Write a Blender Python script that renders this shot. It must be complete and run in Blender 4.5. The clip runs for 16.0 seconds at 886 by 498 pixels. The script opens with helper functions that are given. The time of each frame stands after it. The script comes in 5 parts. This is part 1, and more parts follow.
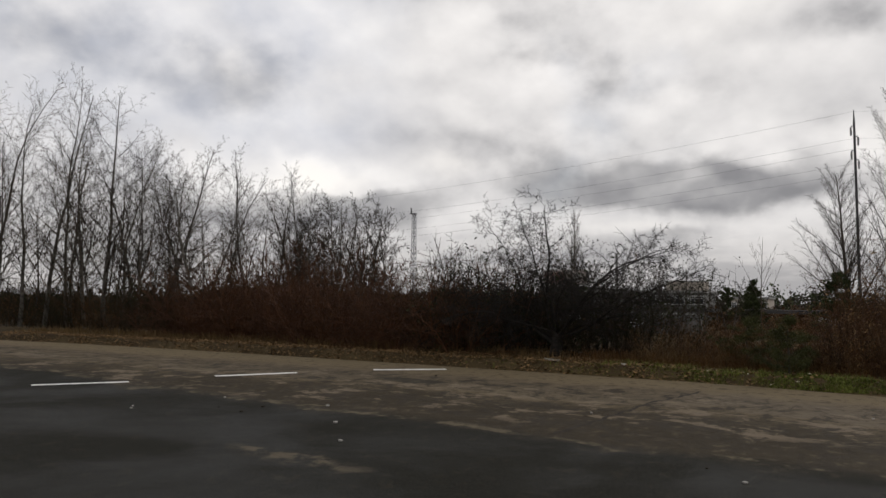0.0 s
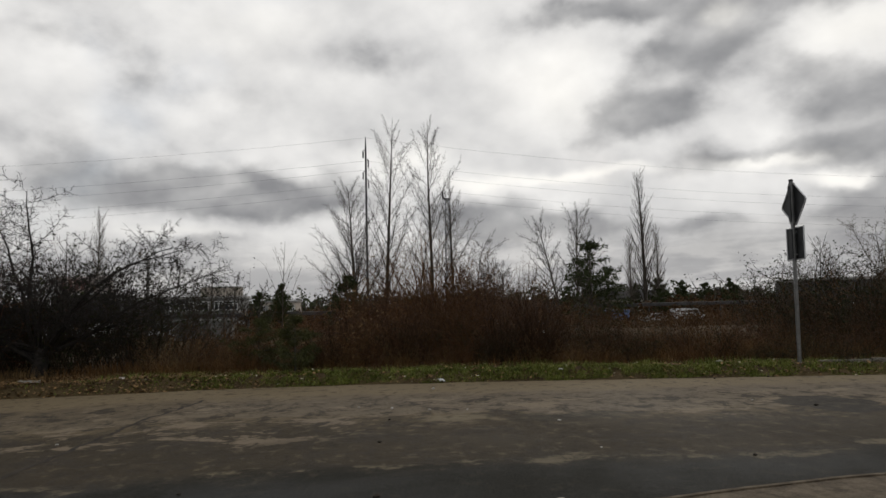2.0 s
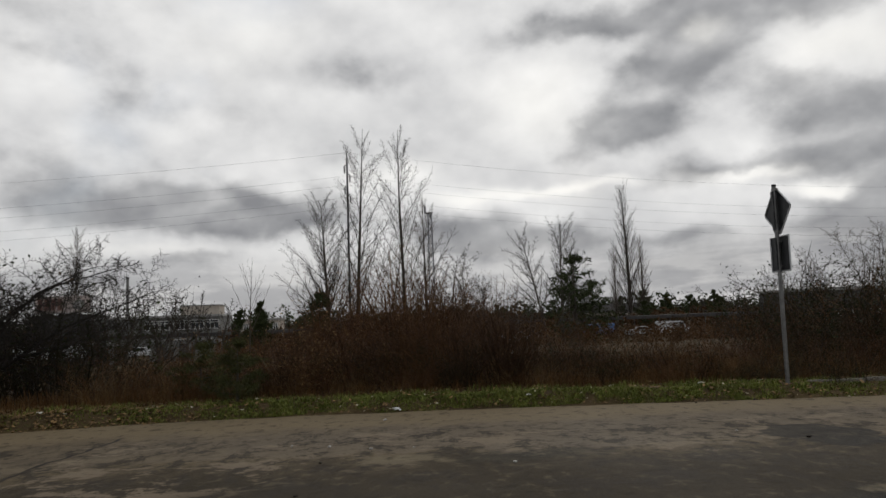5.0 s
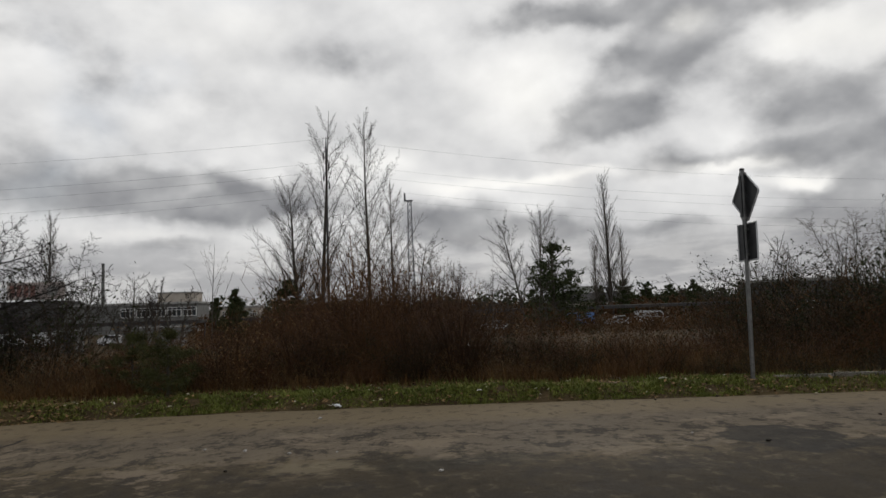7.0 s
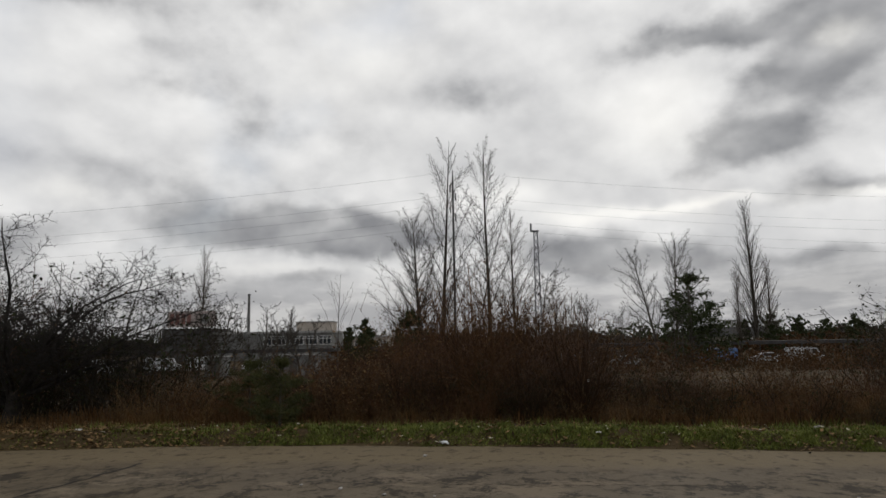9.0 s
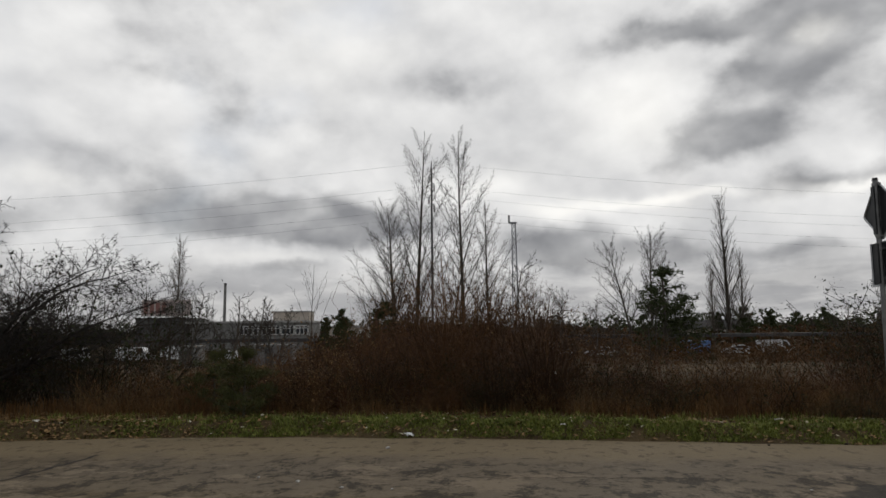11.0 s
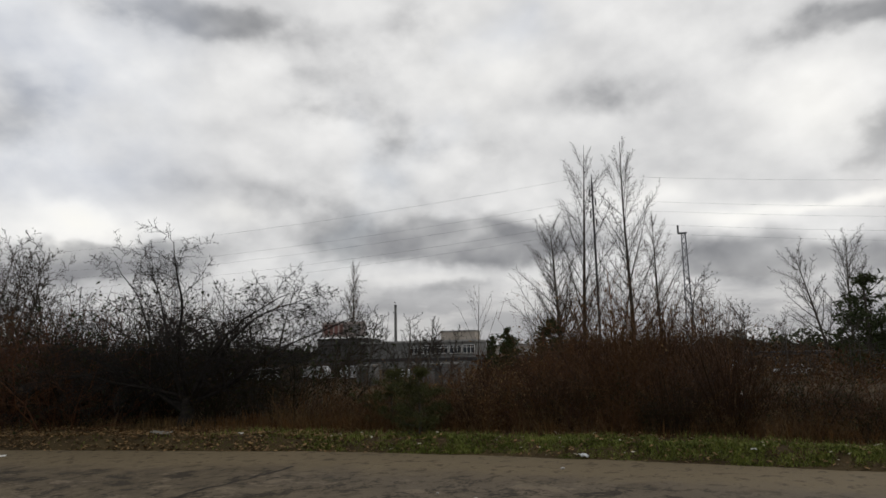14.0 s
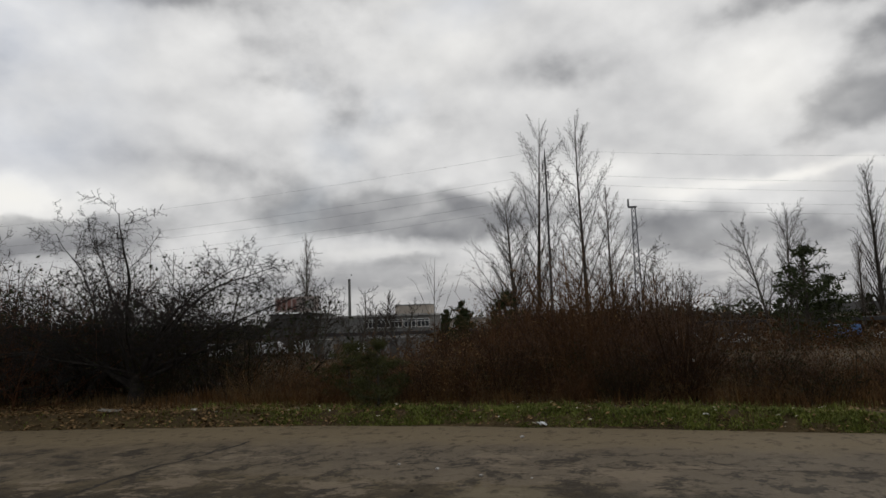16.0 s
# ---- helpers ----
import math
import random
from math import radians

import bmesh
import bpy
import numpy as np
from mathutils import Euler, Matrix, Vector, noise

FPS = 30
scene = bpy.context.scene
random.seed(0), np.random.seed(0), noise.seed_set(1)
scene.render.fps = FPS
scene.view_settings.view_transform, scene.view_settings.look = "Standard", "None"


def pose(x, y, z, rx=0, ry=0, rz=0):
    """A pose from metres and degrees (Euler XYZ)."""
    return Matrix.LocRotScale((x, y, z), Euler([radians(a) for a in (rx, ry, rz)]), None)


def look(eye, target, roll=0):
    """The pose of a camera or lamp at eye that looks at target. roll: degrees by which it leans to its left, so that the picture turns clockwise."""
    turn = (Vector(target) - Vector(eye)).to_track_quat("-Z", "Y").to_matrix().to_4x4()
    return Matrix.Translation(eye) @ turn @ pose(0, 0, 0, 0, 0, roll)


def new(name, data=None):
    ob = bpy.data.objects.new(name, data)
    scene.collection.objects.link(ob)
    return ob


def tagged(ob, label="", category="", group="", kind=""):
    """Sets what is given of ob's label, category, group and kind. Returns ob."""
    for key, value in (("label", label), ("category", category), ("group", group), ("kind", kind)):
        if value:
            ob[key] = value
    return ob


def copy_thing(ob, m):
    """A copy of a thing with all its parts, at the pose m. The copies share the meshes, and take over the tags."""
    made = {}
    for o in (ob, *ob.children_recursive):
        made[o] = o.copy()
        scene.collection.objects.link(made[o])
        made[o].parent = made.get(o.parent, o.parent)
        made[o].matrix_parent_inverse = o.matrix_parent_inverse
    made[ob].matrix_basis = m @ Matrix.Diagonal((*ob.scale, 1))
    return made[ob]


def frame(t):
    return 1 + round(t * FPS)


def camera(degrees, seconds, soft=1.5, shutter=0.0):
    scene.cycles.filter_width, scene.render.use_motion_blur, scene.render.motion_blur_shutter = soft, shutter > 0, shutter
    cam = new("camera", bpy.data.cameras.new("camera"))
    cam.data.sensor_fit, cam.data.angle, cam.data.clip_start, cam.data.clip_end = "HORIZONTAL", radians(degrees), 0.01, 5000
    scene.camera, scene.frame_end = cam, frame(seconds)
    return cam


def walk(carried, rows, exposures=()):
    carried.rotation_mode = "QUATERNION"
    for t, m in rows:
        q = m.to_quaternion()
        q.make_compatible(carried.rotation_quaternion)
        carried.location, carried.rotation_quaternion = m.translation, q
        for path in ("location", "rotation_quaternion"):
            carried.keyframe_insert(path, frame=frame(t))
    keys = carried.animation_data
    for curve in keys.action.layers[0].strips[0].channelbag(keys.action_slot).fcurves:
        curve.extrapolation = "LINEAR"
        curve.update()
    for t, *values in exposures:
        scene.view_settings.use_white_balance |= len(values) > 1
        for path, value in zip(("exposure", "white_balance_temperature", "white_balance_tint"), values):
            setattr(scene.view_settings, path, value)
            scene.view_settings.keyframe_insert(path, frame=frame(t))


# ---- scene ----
cam = camera(67.6, 16.0, soft=1.5)
PATH = [
    (0, (-0.236, -0.881, 1.527), (-1.293, 0.81, 1.679), 0.7),
    (0.5, (-0.152, -0.658, 1.512), (-0.853, 1.211, 1.633), -0.6),
    (1, (-0.03, -0.366, 1.526), (-0.446, 1.586, 1.65), -1.0),
    (1.5, (0.088, -0.087, 1.475), (0.123, 1.908, 1.609), -0.6),
    (2, (0.038, 0.157, 1.457), (0.268, 2.137, 1.619), -1.4),
    (2.5, (0.123, 0.333, 1.469), (0.423, 2.304, 1.625), -1.3),
    (3, (0.333, 0.59, 1.517), (0.569, 2.566, 1.709), -0.7),
    (3.5, (0.428, 0.738, 1.515), (0.82, 2.689, 1.714), -1.1),
    (4, (0.442, 0.95, 1.541), (0.9, 2.884, 1.767), -1.1),
    (4.5, (0.539, 1.047, 1.526), (0.811, 3.016, 1.744), -2.2),
    (7, (1.393, 1.852, 1.538), (1.713, 3.819, 1.707), -1.9),
    (7.5, (1.48, 1.986, 1.539), (2.031, 3.902, 1.699), 0.2),
    (8, (1.499, 2.182, 1.538), (2.002, 4.106, 1.756), -1.2),
    (8.5, (1.516, 2.229, 1.557), (1.759, 4.199, 1.8), -1.2),
    (9, (1.706, 2.409, 1.53), (1.644, 4.39, 1.803), -1.0),
    (11.5, (1.891, 2.529, 1.542), (1.951, 4.513, 1.783), -0.3),
    (12, (1.882, 2.575, 1.538), (2.169, 4.536, 1.806), -0.1),
    (12.5, (1.888, 2.452, 1.56), (1.993, 4.427, 1.858), -0.8),
    (13, (1.841, 2.497, 1.532), (1.539, 4.448, 1.848), -1.9),
    (13.5, (1.823, 2.502, 1.543), (1.28, 4.403, 1.84), -1.4),
    (14, (1.848, 2.442, 1.546), (1.369, 4.36, 1.852), -1.2),
    (14.5, (1.869, 2.482, 1.544), (1.588, 4.441, 1.833), -0.9),
    (15, (1.85, 2.533, 1.538), (1.767, 4.507, 1.85), -0.6),
    (15.5, (1.818, 2.57, 1.528), (1.754, 4.552, 1.79), -1.7),
    (16, (1.747, 2.55, 1.516), (1.4, 4.507, 1.741), -1.9),
]
walk(cam, [(t, look(eye, target, roll)) for t, eye, target, roll in PATH],
     [(0.0, 0.05, 6640, 12), (1.0, 0.02, 6600, 10), (2.5, 0.05, 6600, 10), (3.5, 0.06, 6500, 10), (4.0, -0.09, 6500, 10), (4.5, -0.04, 6500, 10), (7.0, 0.0, 6500, 10), (8.0, -0.07, 6500, 10), (9.0, -0.03, 6500, 10),
      (11.5, 0.0, 6500, 10), (13.0, -0.07, 6500, 10), (14.5, 0.0, 6500, 10), (15.5, 0.0, 6500, 10), (16.0, -0.12, 6500, 10)])

# ---------------------------------------------------------------- sky and light
world = bpy.data.worlds.new("overcast_sky")
scene.world = world
world.use_nodes = True
wt = world.node_tree
wt.nodes.clear()


class Nodes:
    """Short notation for a node tree."""

    def __init__(self, tree):
        self.tree = tree

    def add(self, kind, **values):
        n = self.tree.nodes.new(kind)
        for key, value in values.items():
            n.inputs[key.replace("_", " ")].default_value = value
        return n

    def put(self, value, socket):
        if isinstance(value, bpy.types.NodeSocket):
            self.tree.links.new(value, socket)
        else:
            socket.default_value = value

    def m(self, op, a, b=0.0, c=0.0, clamp=False):
        n = self.tree.nodes.new("ShaderNodeMath")
        n.operation, n.use_clamp = op, clamp
        for value, socket in zip((a, b, c), n.inputs):
            self.put(value, socket)
        return n.outputs[0]

    def mix(self, f, a, b):
        n = self.tree.nodes.new("ShaderNodeMix")
        n.data_type = "RGBA"
        self.put(f, n.inputs[0])
        self.put(a, n.inputs[6])
        self.put(b, n.inputs[7])
        return n.outputs[2]

    def noise(self, vec, scale, detail=4.0, rough=0.55, distort=0.0):
        n = self.tree.nodes.new("ShaderNodeTexNoise")
        self.put(vec, n.inputs["Vector"])
        n.inputs["Scale"].default_value, n.inputs["Detail"].default_value = scale, detail
        n.inputs["Roughness"].default_value, n.inputs["Distortion"].default_value = rough, distort
        return n

    def mapped(self, vec, scale=(1, 1, 1), loc=(0, 0, 0)):
        n = self.tree.nodes.new("ShaderNodeMapping")
        self.put(vec, n.inputs["Vector"])
        n.inputs["Scale"].default_value, n.inputs["Location"].default_value = scale, loc
        return n.outputs[0]

    def step(self, v, lo, hi):
        n = self.tree.nodes.new("ShaderNodeMapRange")
        n.interpolation_type = "SMOOTHSTEP"
        self.put(v, n.inputs[0])
        n.inputs[1].default_value, n.inputs[2].default_value = lo, hi
        return n.outputs[0]

    def ramp(self, v, stops):
        n = self.tree.nodes.new("ShaderNodeValToRGB")
        while len(n.color_ramp.elements) < len(stops):
            n.color_ramp.elements.new(0.5)
        for e, (at, c) in zip(n.color_ramp.elements, stops):
            e.position, e.color = at, (*c, 1)
        self.put(v, n.inputs[0])
        return n.outputs[0]


# dark clouds and bright breaks, as bearing, height, half width, half height (degrees) and weight
BANK_EAST = [
    (40.5, 3.7, 10.4, 1.6, 0.45), (25.1, 4, 9.5, 1, 0.3),
    (45.5, 5, 5.7, 1.7, 0.5),
    (23.6, 15.2, 3.9, 2.1, 1.05), (20.9, 23.4, 5.7, 1.2, 0.8), (28.6, 19.8, 4.2, 1.8, 0.85), (36.9, 23, 6.2, 2.2, 0.95), (28.9, 24.2, 2.6, 1.9, 0.5),
    (36.5, 16.3, 3.3, 1.9, 0.65), (40.7, 13.8, 4.3, 1.3, 0.55), (45, 15.4, 2.9, 1.5, 0.45), (38.5, 11, 10, 1.3, 0.6), (46.6, 9.5, 7.1, 2.1, 0.75),
    (43.4, 7, 6.2, 1.5, 0.55), (29.8, 10.3, 2.9, 0.8, 0.45), (18.6, 13, 1.9, 0.7, 0.35), (28, 5.9, 6.2, 0.7, 0.5), (39.8, 5.2, 5.7, 0.7, 0.4),
]
BANK_NORTH = [
    (-12.5, 9.4, 11.4, 1.8, 0.9), (-12.7, 8.5, 8.1, 1.2, 0.45), (-24.5, 11.4, 3.8, 1.6, 0.3), (10.5, 6.8, 5.3, 1.5, 1), (18.4, 6, 2.9, 1.2, 0.6),
    (1.3, 20, 4.5, 1.4, 0.32), (-17.8, 17.9, 3.6, 2.1, 0.26), (-13.9, 5.5, 3.3, 0.6, 0.4), (-18.6, 3.5, 5.7, 0.5, 0.35),
    (1.2, 21.7, 5.2, 1.6, 0.35), (-16.7, 27.9, 2.9, 1.9, 0.3), (-25, 19.9, 3.7, 1.1, 0.3), (-27, 23.3, 3.3, 0.9, 0.2),
    (-7, 21, 2.9, 1.2, 0.2),
]
BANK_WEST = [
    (-15, 4.7, 9.5, 1, 0.3), (-45.7, 6.5, 7.6, 1.2, 0.7),
    (-39.3, 26.7, 5.5, 1.7, 0.6), (-30.9, 26.6, 4.4, 1.4, 0.6), (-48.6, 17.3, 3.8, 2.8, 0.45), (-32.1, 14.2, 5.7, 0.9, 0.15), (-39.9, 8.2, 6.7, 0.9, 0.75),
    (-63.2, 19.1, 7.6, 3.3, 0.45), (-50.7, 17.2, 5.2, 2.6, 0.3), (-23.9, 20.9, 3.8, 1.6, 0.25), (-39.1, 7.2, 4.3, 1.2, 0.35), (-54.7, 8.8, 5.7, 1.2, 0.2),
]
BREAKS_EAST = [
    (37.5, 8.7, 1.9, 0.5, 1.3), (33, 10.2, 2.9, 0.4, 0.9), (17.3, 10.5, 3.6, 0.4, 1), (10.6, 10.2, 2.9, 0.7, 0.9), (43.5, 18.2, 4.8, 1.7, 0.6),
    (39.1, 19.8, 2.4, 1.3, 0.6), (17.7, 17.6, 2.9, 2.6, 0.5), (3.8, 12.5, 2.9, 1.3, 0.5), (23.4, 10.6, 2.4, 0.4, 0.5), (30.9, 21.7, 1.2, 0.8, 0.7),
    (48, 18.9, 2.9, 2.4, 0.5), (-16.6, 6.5, 3.3, 0.4, 0.3),
]
BREAKS_WEST = [
    (-43.6, 10.4, 4.5, 0.9, 1.1), (-9.5, 24.5, 4.8, 3.8, 0.4), (-13.3, 6.1, 4.3, 0.4, 0.25), (14.3, 18.2, 3.8, 2.4, 0.3), (-44, 9.8, 2.6, 1.2, 1.1),
    (-32.3, 11.8, 2, 0.8, 0.6), (-47.5, 16.6, 3.8, 1.9, 0.3), (-37.8, 21.5, 4.3, 2.4, 0.3),
]
w = Nodes(wt)
coord = wt.nodes.new("ShaderNodeTexCoord").outputs["Generated"]
sep = wt.nodes.new("ShaderNodeSeparateXYZ")
wt.links.new(coord, sep.inputs[0])
az = w.m("MULTIPLY", w.m("ARCTAN2", sep.outputs[0], sep.outputs[1]), 57.2958)
el = w.m("MULTIPLY", w.m("ARCSINE", sep.outputs[2]), 57.2958)
puff = w.mapped(coord, (1, 1, 1.35))
big = w.noise(puff, 3.2, 6.0, 0.55, 0.2).outputs["Fac"]
fine = w.noise(puff, 8.0, 6.0, 0.52, 0.1).outputs["Fac"]
wisp = w.noise(puff, 26.0, 5.0, 0.55, 0.2).outputs["Fac"]
heap = w.noise(puff, 9.0, 4.0, 0.42, 0.0).outputs["Fac"]
heap_above = w.noise(w.mapped(coord, (1, 1, 1.35), (0.006, 0, 0.03)), 9.0, 4.0, 0.42, 0.0).outputs["Fac"]
relief = w.m("MULTIPLY", w.m("SUBTRACT", heap, heap_above), 1.5)
warp = w.noise(puff, 11.0, 4.0, 0.5)
wsep = wt.nodes.new("ShaderNodeSeparateColor")
wt.links.new(warp.outputs["Color"], wsep.inputs[0])
az2 = w.m("ADD", az, w.m("MULTIPLY_ADD", wsep.outputs[0], 5.6, -2.8))
el2 = w.m("ADD", el, w.m("MULTIPLY_ADD", wsep.outputs[1], 3.4, -1.7))


def blobs(rows, flat):
    """Soft clouds; flat makes their undersides flatter than their tops."""
    total = 0.0
    for a, e, hw, hh, weight in rows:
        da = w.m("DIVIDE", w.m("SUBTRACT", az2, a), hw)
        de = w.m("DIVIDE", w.m("SUBTRACT", el2, e), hh)
        de = w.m("MAXIMUM", de, w.m("MULTIPLY", de, -flat))
        far = w.m("ADD", w.m("MULTIPLY", da, da), w.m("MULTIPLY", de, de))
        total = w.m("ADD", total, w.m("MULTIPLY", w.m("EXPONENT", w.m("MULTIPLY", far, -0.70)), weight))
    return total


dark = blobs(BANK_EAST + BANK_NORTH + BANK_WEST, 1.25)
light = blobs(BREAKS_EAST + BREAKS_WEST, 1.0)
lumps = w.m("ADD", w.m("MULTIPLY_ADD", fine, 1.35, -0.675), w.m("MULTIPLY_ADD", wisp, 0.24, -0.12))
body = w.m("ADD", w.m("MULTIPLY", dark, 1.25), lumps)
body = w.m("SUBTRACT", body, w.m("MULTIPLY", light, 0.45))
thick = w.step(body, 0.08, 0.9)
veil = w.m("ADD", w.m("MULTIPLY_ADD", big, 1.5, -0.62), w.m("MULTIPLY_ADD", fine, 0.7, -0.35))
veil = w.m("SUBTRACT", w.m("ADD", veil, relief), w.m("MULTIPLY", light, 0.5))
cloud = w.mix(w.m("MULTIPLY_ADD", veil, 0.75, 0.38, clamp=True), (0.95, 0.945, 0.93, 1), (0.49, 0.495, 0.508, 1))
deep = w.m("MULTIPLY", thick, w.m("ADD", 0.77, w.m("MULTIPLY", relief, 1.0)), clamp=True)
cloud = w.mix(deep, cloud, (0.25, 0.255, 0.268, 1))
cloud = w.mix(w.m("MULTIPLY", light, 0.5, clamp=True), cloud, (1.02, 1.0, 0.94, 1))
low_haze = w.m("MULTIPLY", w.step(el, 8.0, 2.0), w.m("SUBTRACT", 0.62, w.m("MULTIPLY", light, 0.5)), clamp=True)
band = w.noise(w.mapped(coord, (1, 1, 4.2), (0.3, 0.1, 0)), 6.0, 6.0, 0.58, 0.15).outputs["Fac"]
layer = w.mix(w.step(band, 0.42, 0.60), (0.32, 0.32, 0.33, 1), (0.54, 0.533, 0.525, 1))
cloud = w.mix(w.m("MULTIPLY", low_haze, 1.3, clamp=True), cloud, layer)
sky = wt.nodes.new("ShaderNodeTexSky")
sky.sky_type, sky.sun_disc, sky.sun_elevation, sky.sun_rotation = "NISHITA", False, radians(28), radians(28)
clear = w.mix(1.0, (0, 0, 0, 1), sky.outputs[0])
dim = wt.nodes.new("ShaderNodeVectorMath")
dim.operation = "SCALE"
wt.links.new(clear, dim.inputs[0])
dim.inputs["Scale"].default_value = 0.10
gap = w.m("MULTIPLY", w.step(w.noise(puff, 2.3, 5.0, 0.5).outputs["Fac"], 0.55, 0.75), 0.35)
thin = w.m("MULTIPLY", w.m("MULTIPLY", w.step(az, -30.0, -44.0), w.step(el, 7.0, 15.0)), w.m("MULTIPLY_ADD", fine, 1.2, -0.2, clamp=True))
cloud = w.mix(w.m("MULTIPLY", thin, 0.55), cloud, (0.52, 0.60, 0.76, 1))
back = wt.nodes.new("ShaderNodeBackground")
wt.links.new(w.mix(gap, cloud, dim.outputs[0]), back.inputs[0])
back.inputs[1].default_value = 1.0
wt.links.new(back.outputs[0], wt.nodes.new("ShaderNodeOutputWorld").inputs[0])

sun = new("sun", bpy.data.lights.new("sun", "SUN"))
sun.data.energy, sun.data.angle, sun.data.color = 0.6, radians(25), (1.0, 0.96, 0.9)
sun.matrix_world = look((40, 75, 45), (0, 0, 0))


# ---------------------------------------------------------------- materials
def material(name, build, rough=0.8, spec=0.3, metal=0.0):
    mat = bpy.data.materials.new(name)
    mat.use_nodes = True
    t = mat.node_tree
    n = Nodes(t)
    p = t.nodes["Principled BSDF"]
    p.inputs["Roughness"].default_value, p.inputs["Specular IOR Level"].default_value = rough, spec
    p.inputs["Metallic"].default_value = metal
    xyz = t.nodes.new("ShaderNodeTexCoord").outputs["Object"]
    color, height, depth, gloss = build(n, xyz)
    n.put(color, p.inputs["Base Color"])
    if height is not None:
        b = t.nodes.new("ShaderNodeBump")
        b.inputs["Strength"].default_value, b.inputs["Distance"].default_value = 0.8, depth
        n.put(height, b.inputs["Height"])
        t.links.new(b.outputs[0], p.inputs["Normal"])
    if gloss is not None:
        n.put(gloss, p.inputs["Roughness"])
    return mat


def speckled(dark, pale, scale=6.0, stretch=(1, 1, 1), bump=0.004, island=0.0, thing=0.0):
    """Two tones by noise at two scales; island and thing vary the tone from piece to piece and from object to object."""

    def build(n, xyz):
        v = n.mapped(xyz, stretch)
        a = n.noise(v, scale, 5.0, 0.6).outputs["Fac"]
        b = n.noise(v, scale * 9, 3.0, 0.6).outputs["Fac"]
        f = n.m("ADD", n.m("MULTIPLY", a, 0.65), n.m("MULTIPLY", b, 0.35))
        f = n.step(f, 0.32, 0.68)
        if island:
            r = n.tree.nodes.new("ShaderNodeNewGeometry").outputs["Random Per Island"]
            f = n.m("ADD", n.m("MULTIPLY", f, 1 - island), n.m("MULTIPLY", r, island))
        if thing:
            r = n.tree.nodes.new("ShaderNodeObjectInfo").outputs["Random"]
            f = n.m("ADD", n.m("MULTIPLY", f, 1 - thing), n.m("MULTIPLY", r, thing))
        return n.mix(f, (*dark, 1), (*pale, 1)), b, bump, None

    return build


def road_look(n, xyz):
    s = n.tree.nodes.new("ShaderNodeSeparateXYZ")
    n.put(xyz, s.inputs[0])
    streak = n.noise(n.mapped(xyz, (0.35, 1.1, 1)), 1.0, 9.0, 0.66, 0.15).outputs["Fac"]
    torn = n.noise(n.mapped(xyz, (1.0, 1.0, 1), (7, 3, 0)), 2.0, 12.0, 0.74, 0.1).outputs["Fac"]
    blot = n.noise(xyz, 0.38, 5.0, 0.6, 0.5).outputs["Fac"]
    grain = n.noise(xyz, 55.0, 3.0, 0.7).outputs["Fac"]
    grit = n.noise(xyz, 9.0, 4.0, 0.7).outputs["Fac"]
    # how far from the seam (0) to the dusty edge (1)
    across = n.m("ADD", s.outputs[1], n.m("MULTIPLY", n.m("ABSOLUTE", n.m("ADD", s.outputs[0], 2.0)), 0.105))
    across = n.m("ADD", across, n.m("MULTIPLY_ADD", blot, 1.2, -0.6))
    old = n.mix(n.step(streak, 0.36, 0.64), (0.04077, 0.03064, 0.0186, 1), (0.06319, 0.04823, 0.02898, 1))
    worn = n.m("MULTIPLY", n.step(torn, 0.49, 0.545), n.step(across, 7.4, 9.6))
    old = n.mix(n.m("MULTIPLY", worn, 0.45), old, (0.1304, 0.1005, 0.06056, 1))
    long_band = n.m("MULTIPLY", n.step(n.m("ABSOLUTE", n.m("SUBTRACT", across, 9.4)), 0.75, 0.15), n.step(torn, 0.40, 0.52))
    old = n.mix(n.m("MULTIPLY", long_band, 0.42), old, (0.1784, 0.1407, 0.08739, 1))
    old = n.mix(n.m("MULTIPLY", n.step(torn, 0.43, 0.37), 0.22), old, (0.02446, 0.02009, 0.01384, 1))
    old = n.mix(n.m("MULTIPLY", n.step(n.m("ADD", across, n.m("MULTIPLY_ADD", n.noise(n.mapped(xyz, (0.3, 0.9, 1), (2, 9, 0)), 1.0, 3.0, 0.5).outputs["Fac"], 3.0, -1.5)), 9.6, 8.0), 0.75), old, (0.02854, 0.02261, 0.01471, 1))
    # the dark repair and two pale scuffs
    wob = n.noise(xyz, 2.6, 6.0, 0.6)
    ws = n.tree.nodes.new("ShaderNodeSeparateColor")
    n.put(wob.outputs["Color"], ws.inputs[0])
    wx = n.m("ADD", s.outputs[0], n.m("MULTIPLY_ADD", ws.outputs[0], 0.9, -0.45))
    wy = n.m("ADD", s.outputs[1], n.m("MULTIPLY_ADD", ws.outputs[1], 0.7, -0.35))

    def spot(x, y, rx, ry, lo, hi):
        dx, dy = n.m("DIVIDE", n.m("SUBTRACT", wx, x), rx), n.m("DIVIDE", n.m("SUBTRACT", wy, y), ry)
        return n.step(n.m("ADD", n.m("MULTIPLY", dx, dx), n.m("MULTIPLY", dy, dy)), hi, lo)

    flake = n.noise(n.mapped(xyz, (1.0, 0.8, 1), (3, 5, 0)), 2.2, 10.0, 0.78).outputs["Fac"]
    edge_of = n.m("ADD", across, n.m("MULTIPLY_ADD", flake, 2.6, -1.3))
    pale = n.m("MULTIPLY", n.step(edge_of, 9.15, 9.5), n.m("MULTIPLY_ADD", n.step(s.outputs[0], -4.5, 0.5), 0.45, 0.45))
    old = n.mix(n.m("MULTIPLY", pale, 0.85), old, (0.125, 0.101, 0.074, 1))
    chips = n.m("MULTIPLY", n.step(flake, 0.495, 0.44), n.step(across, 11.3, 10.6))
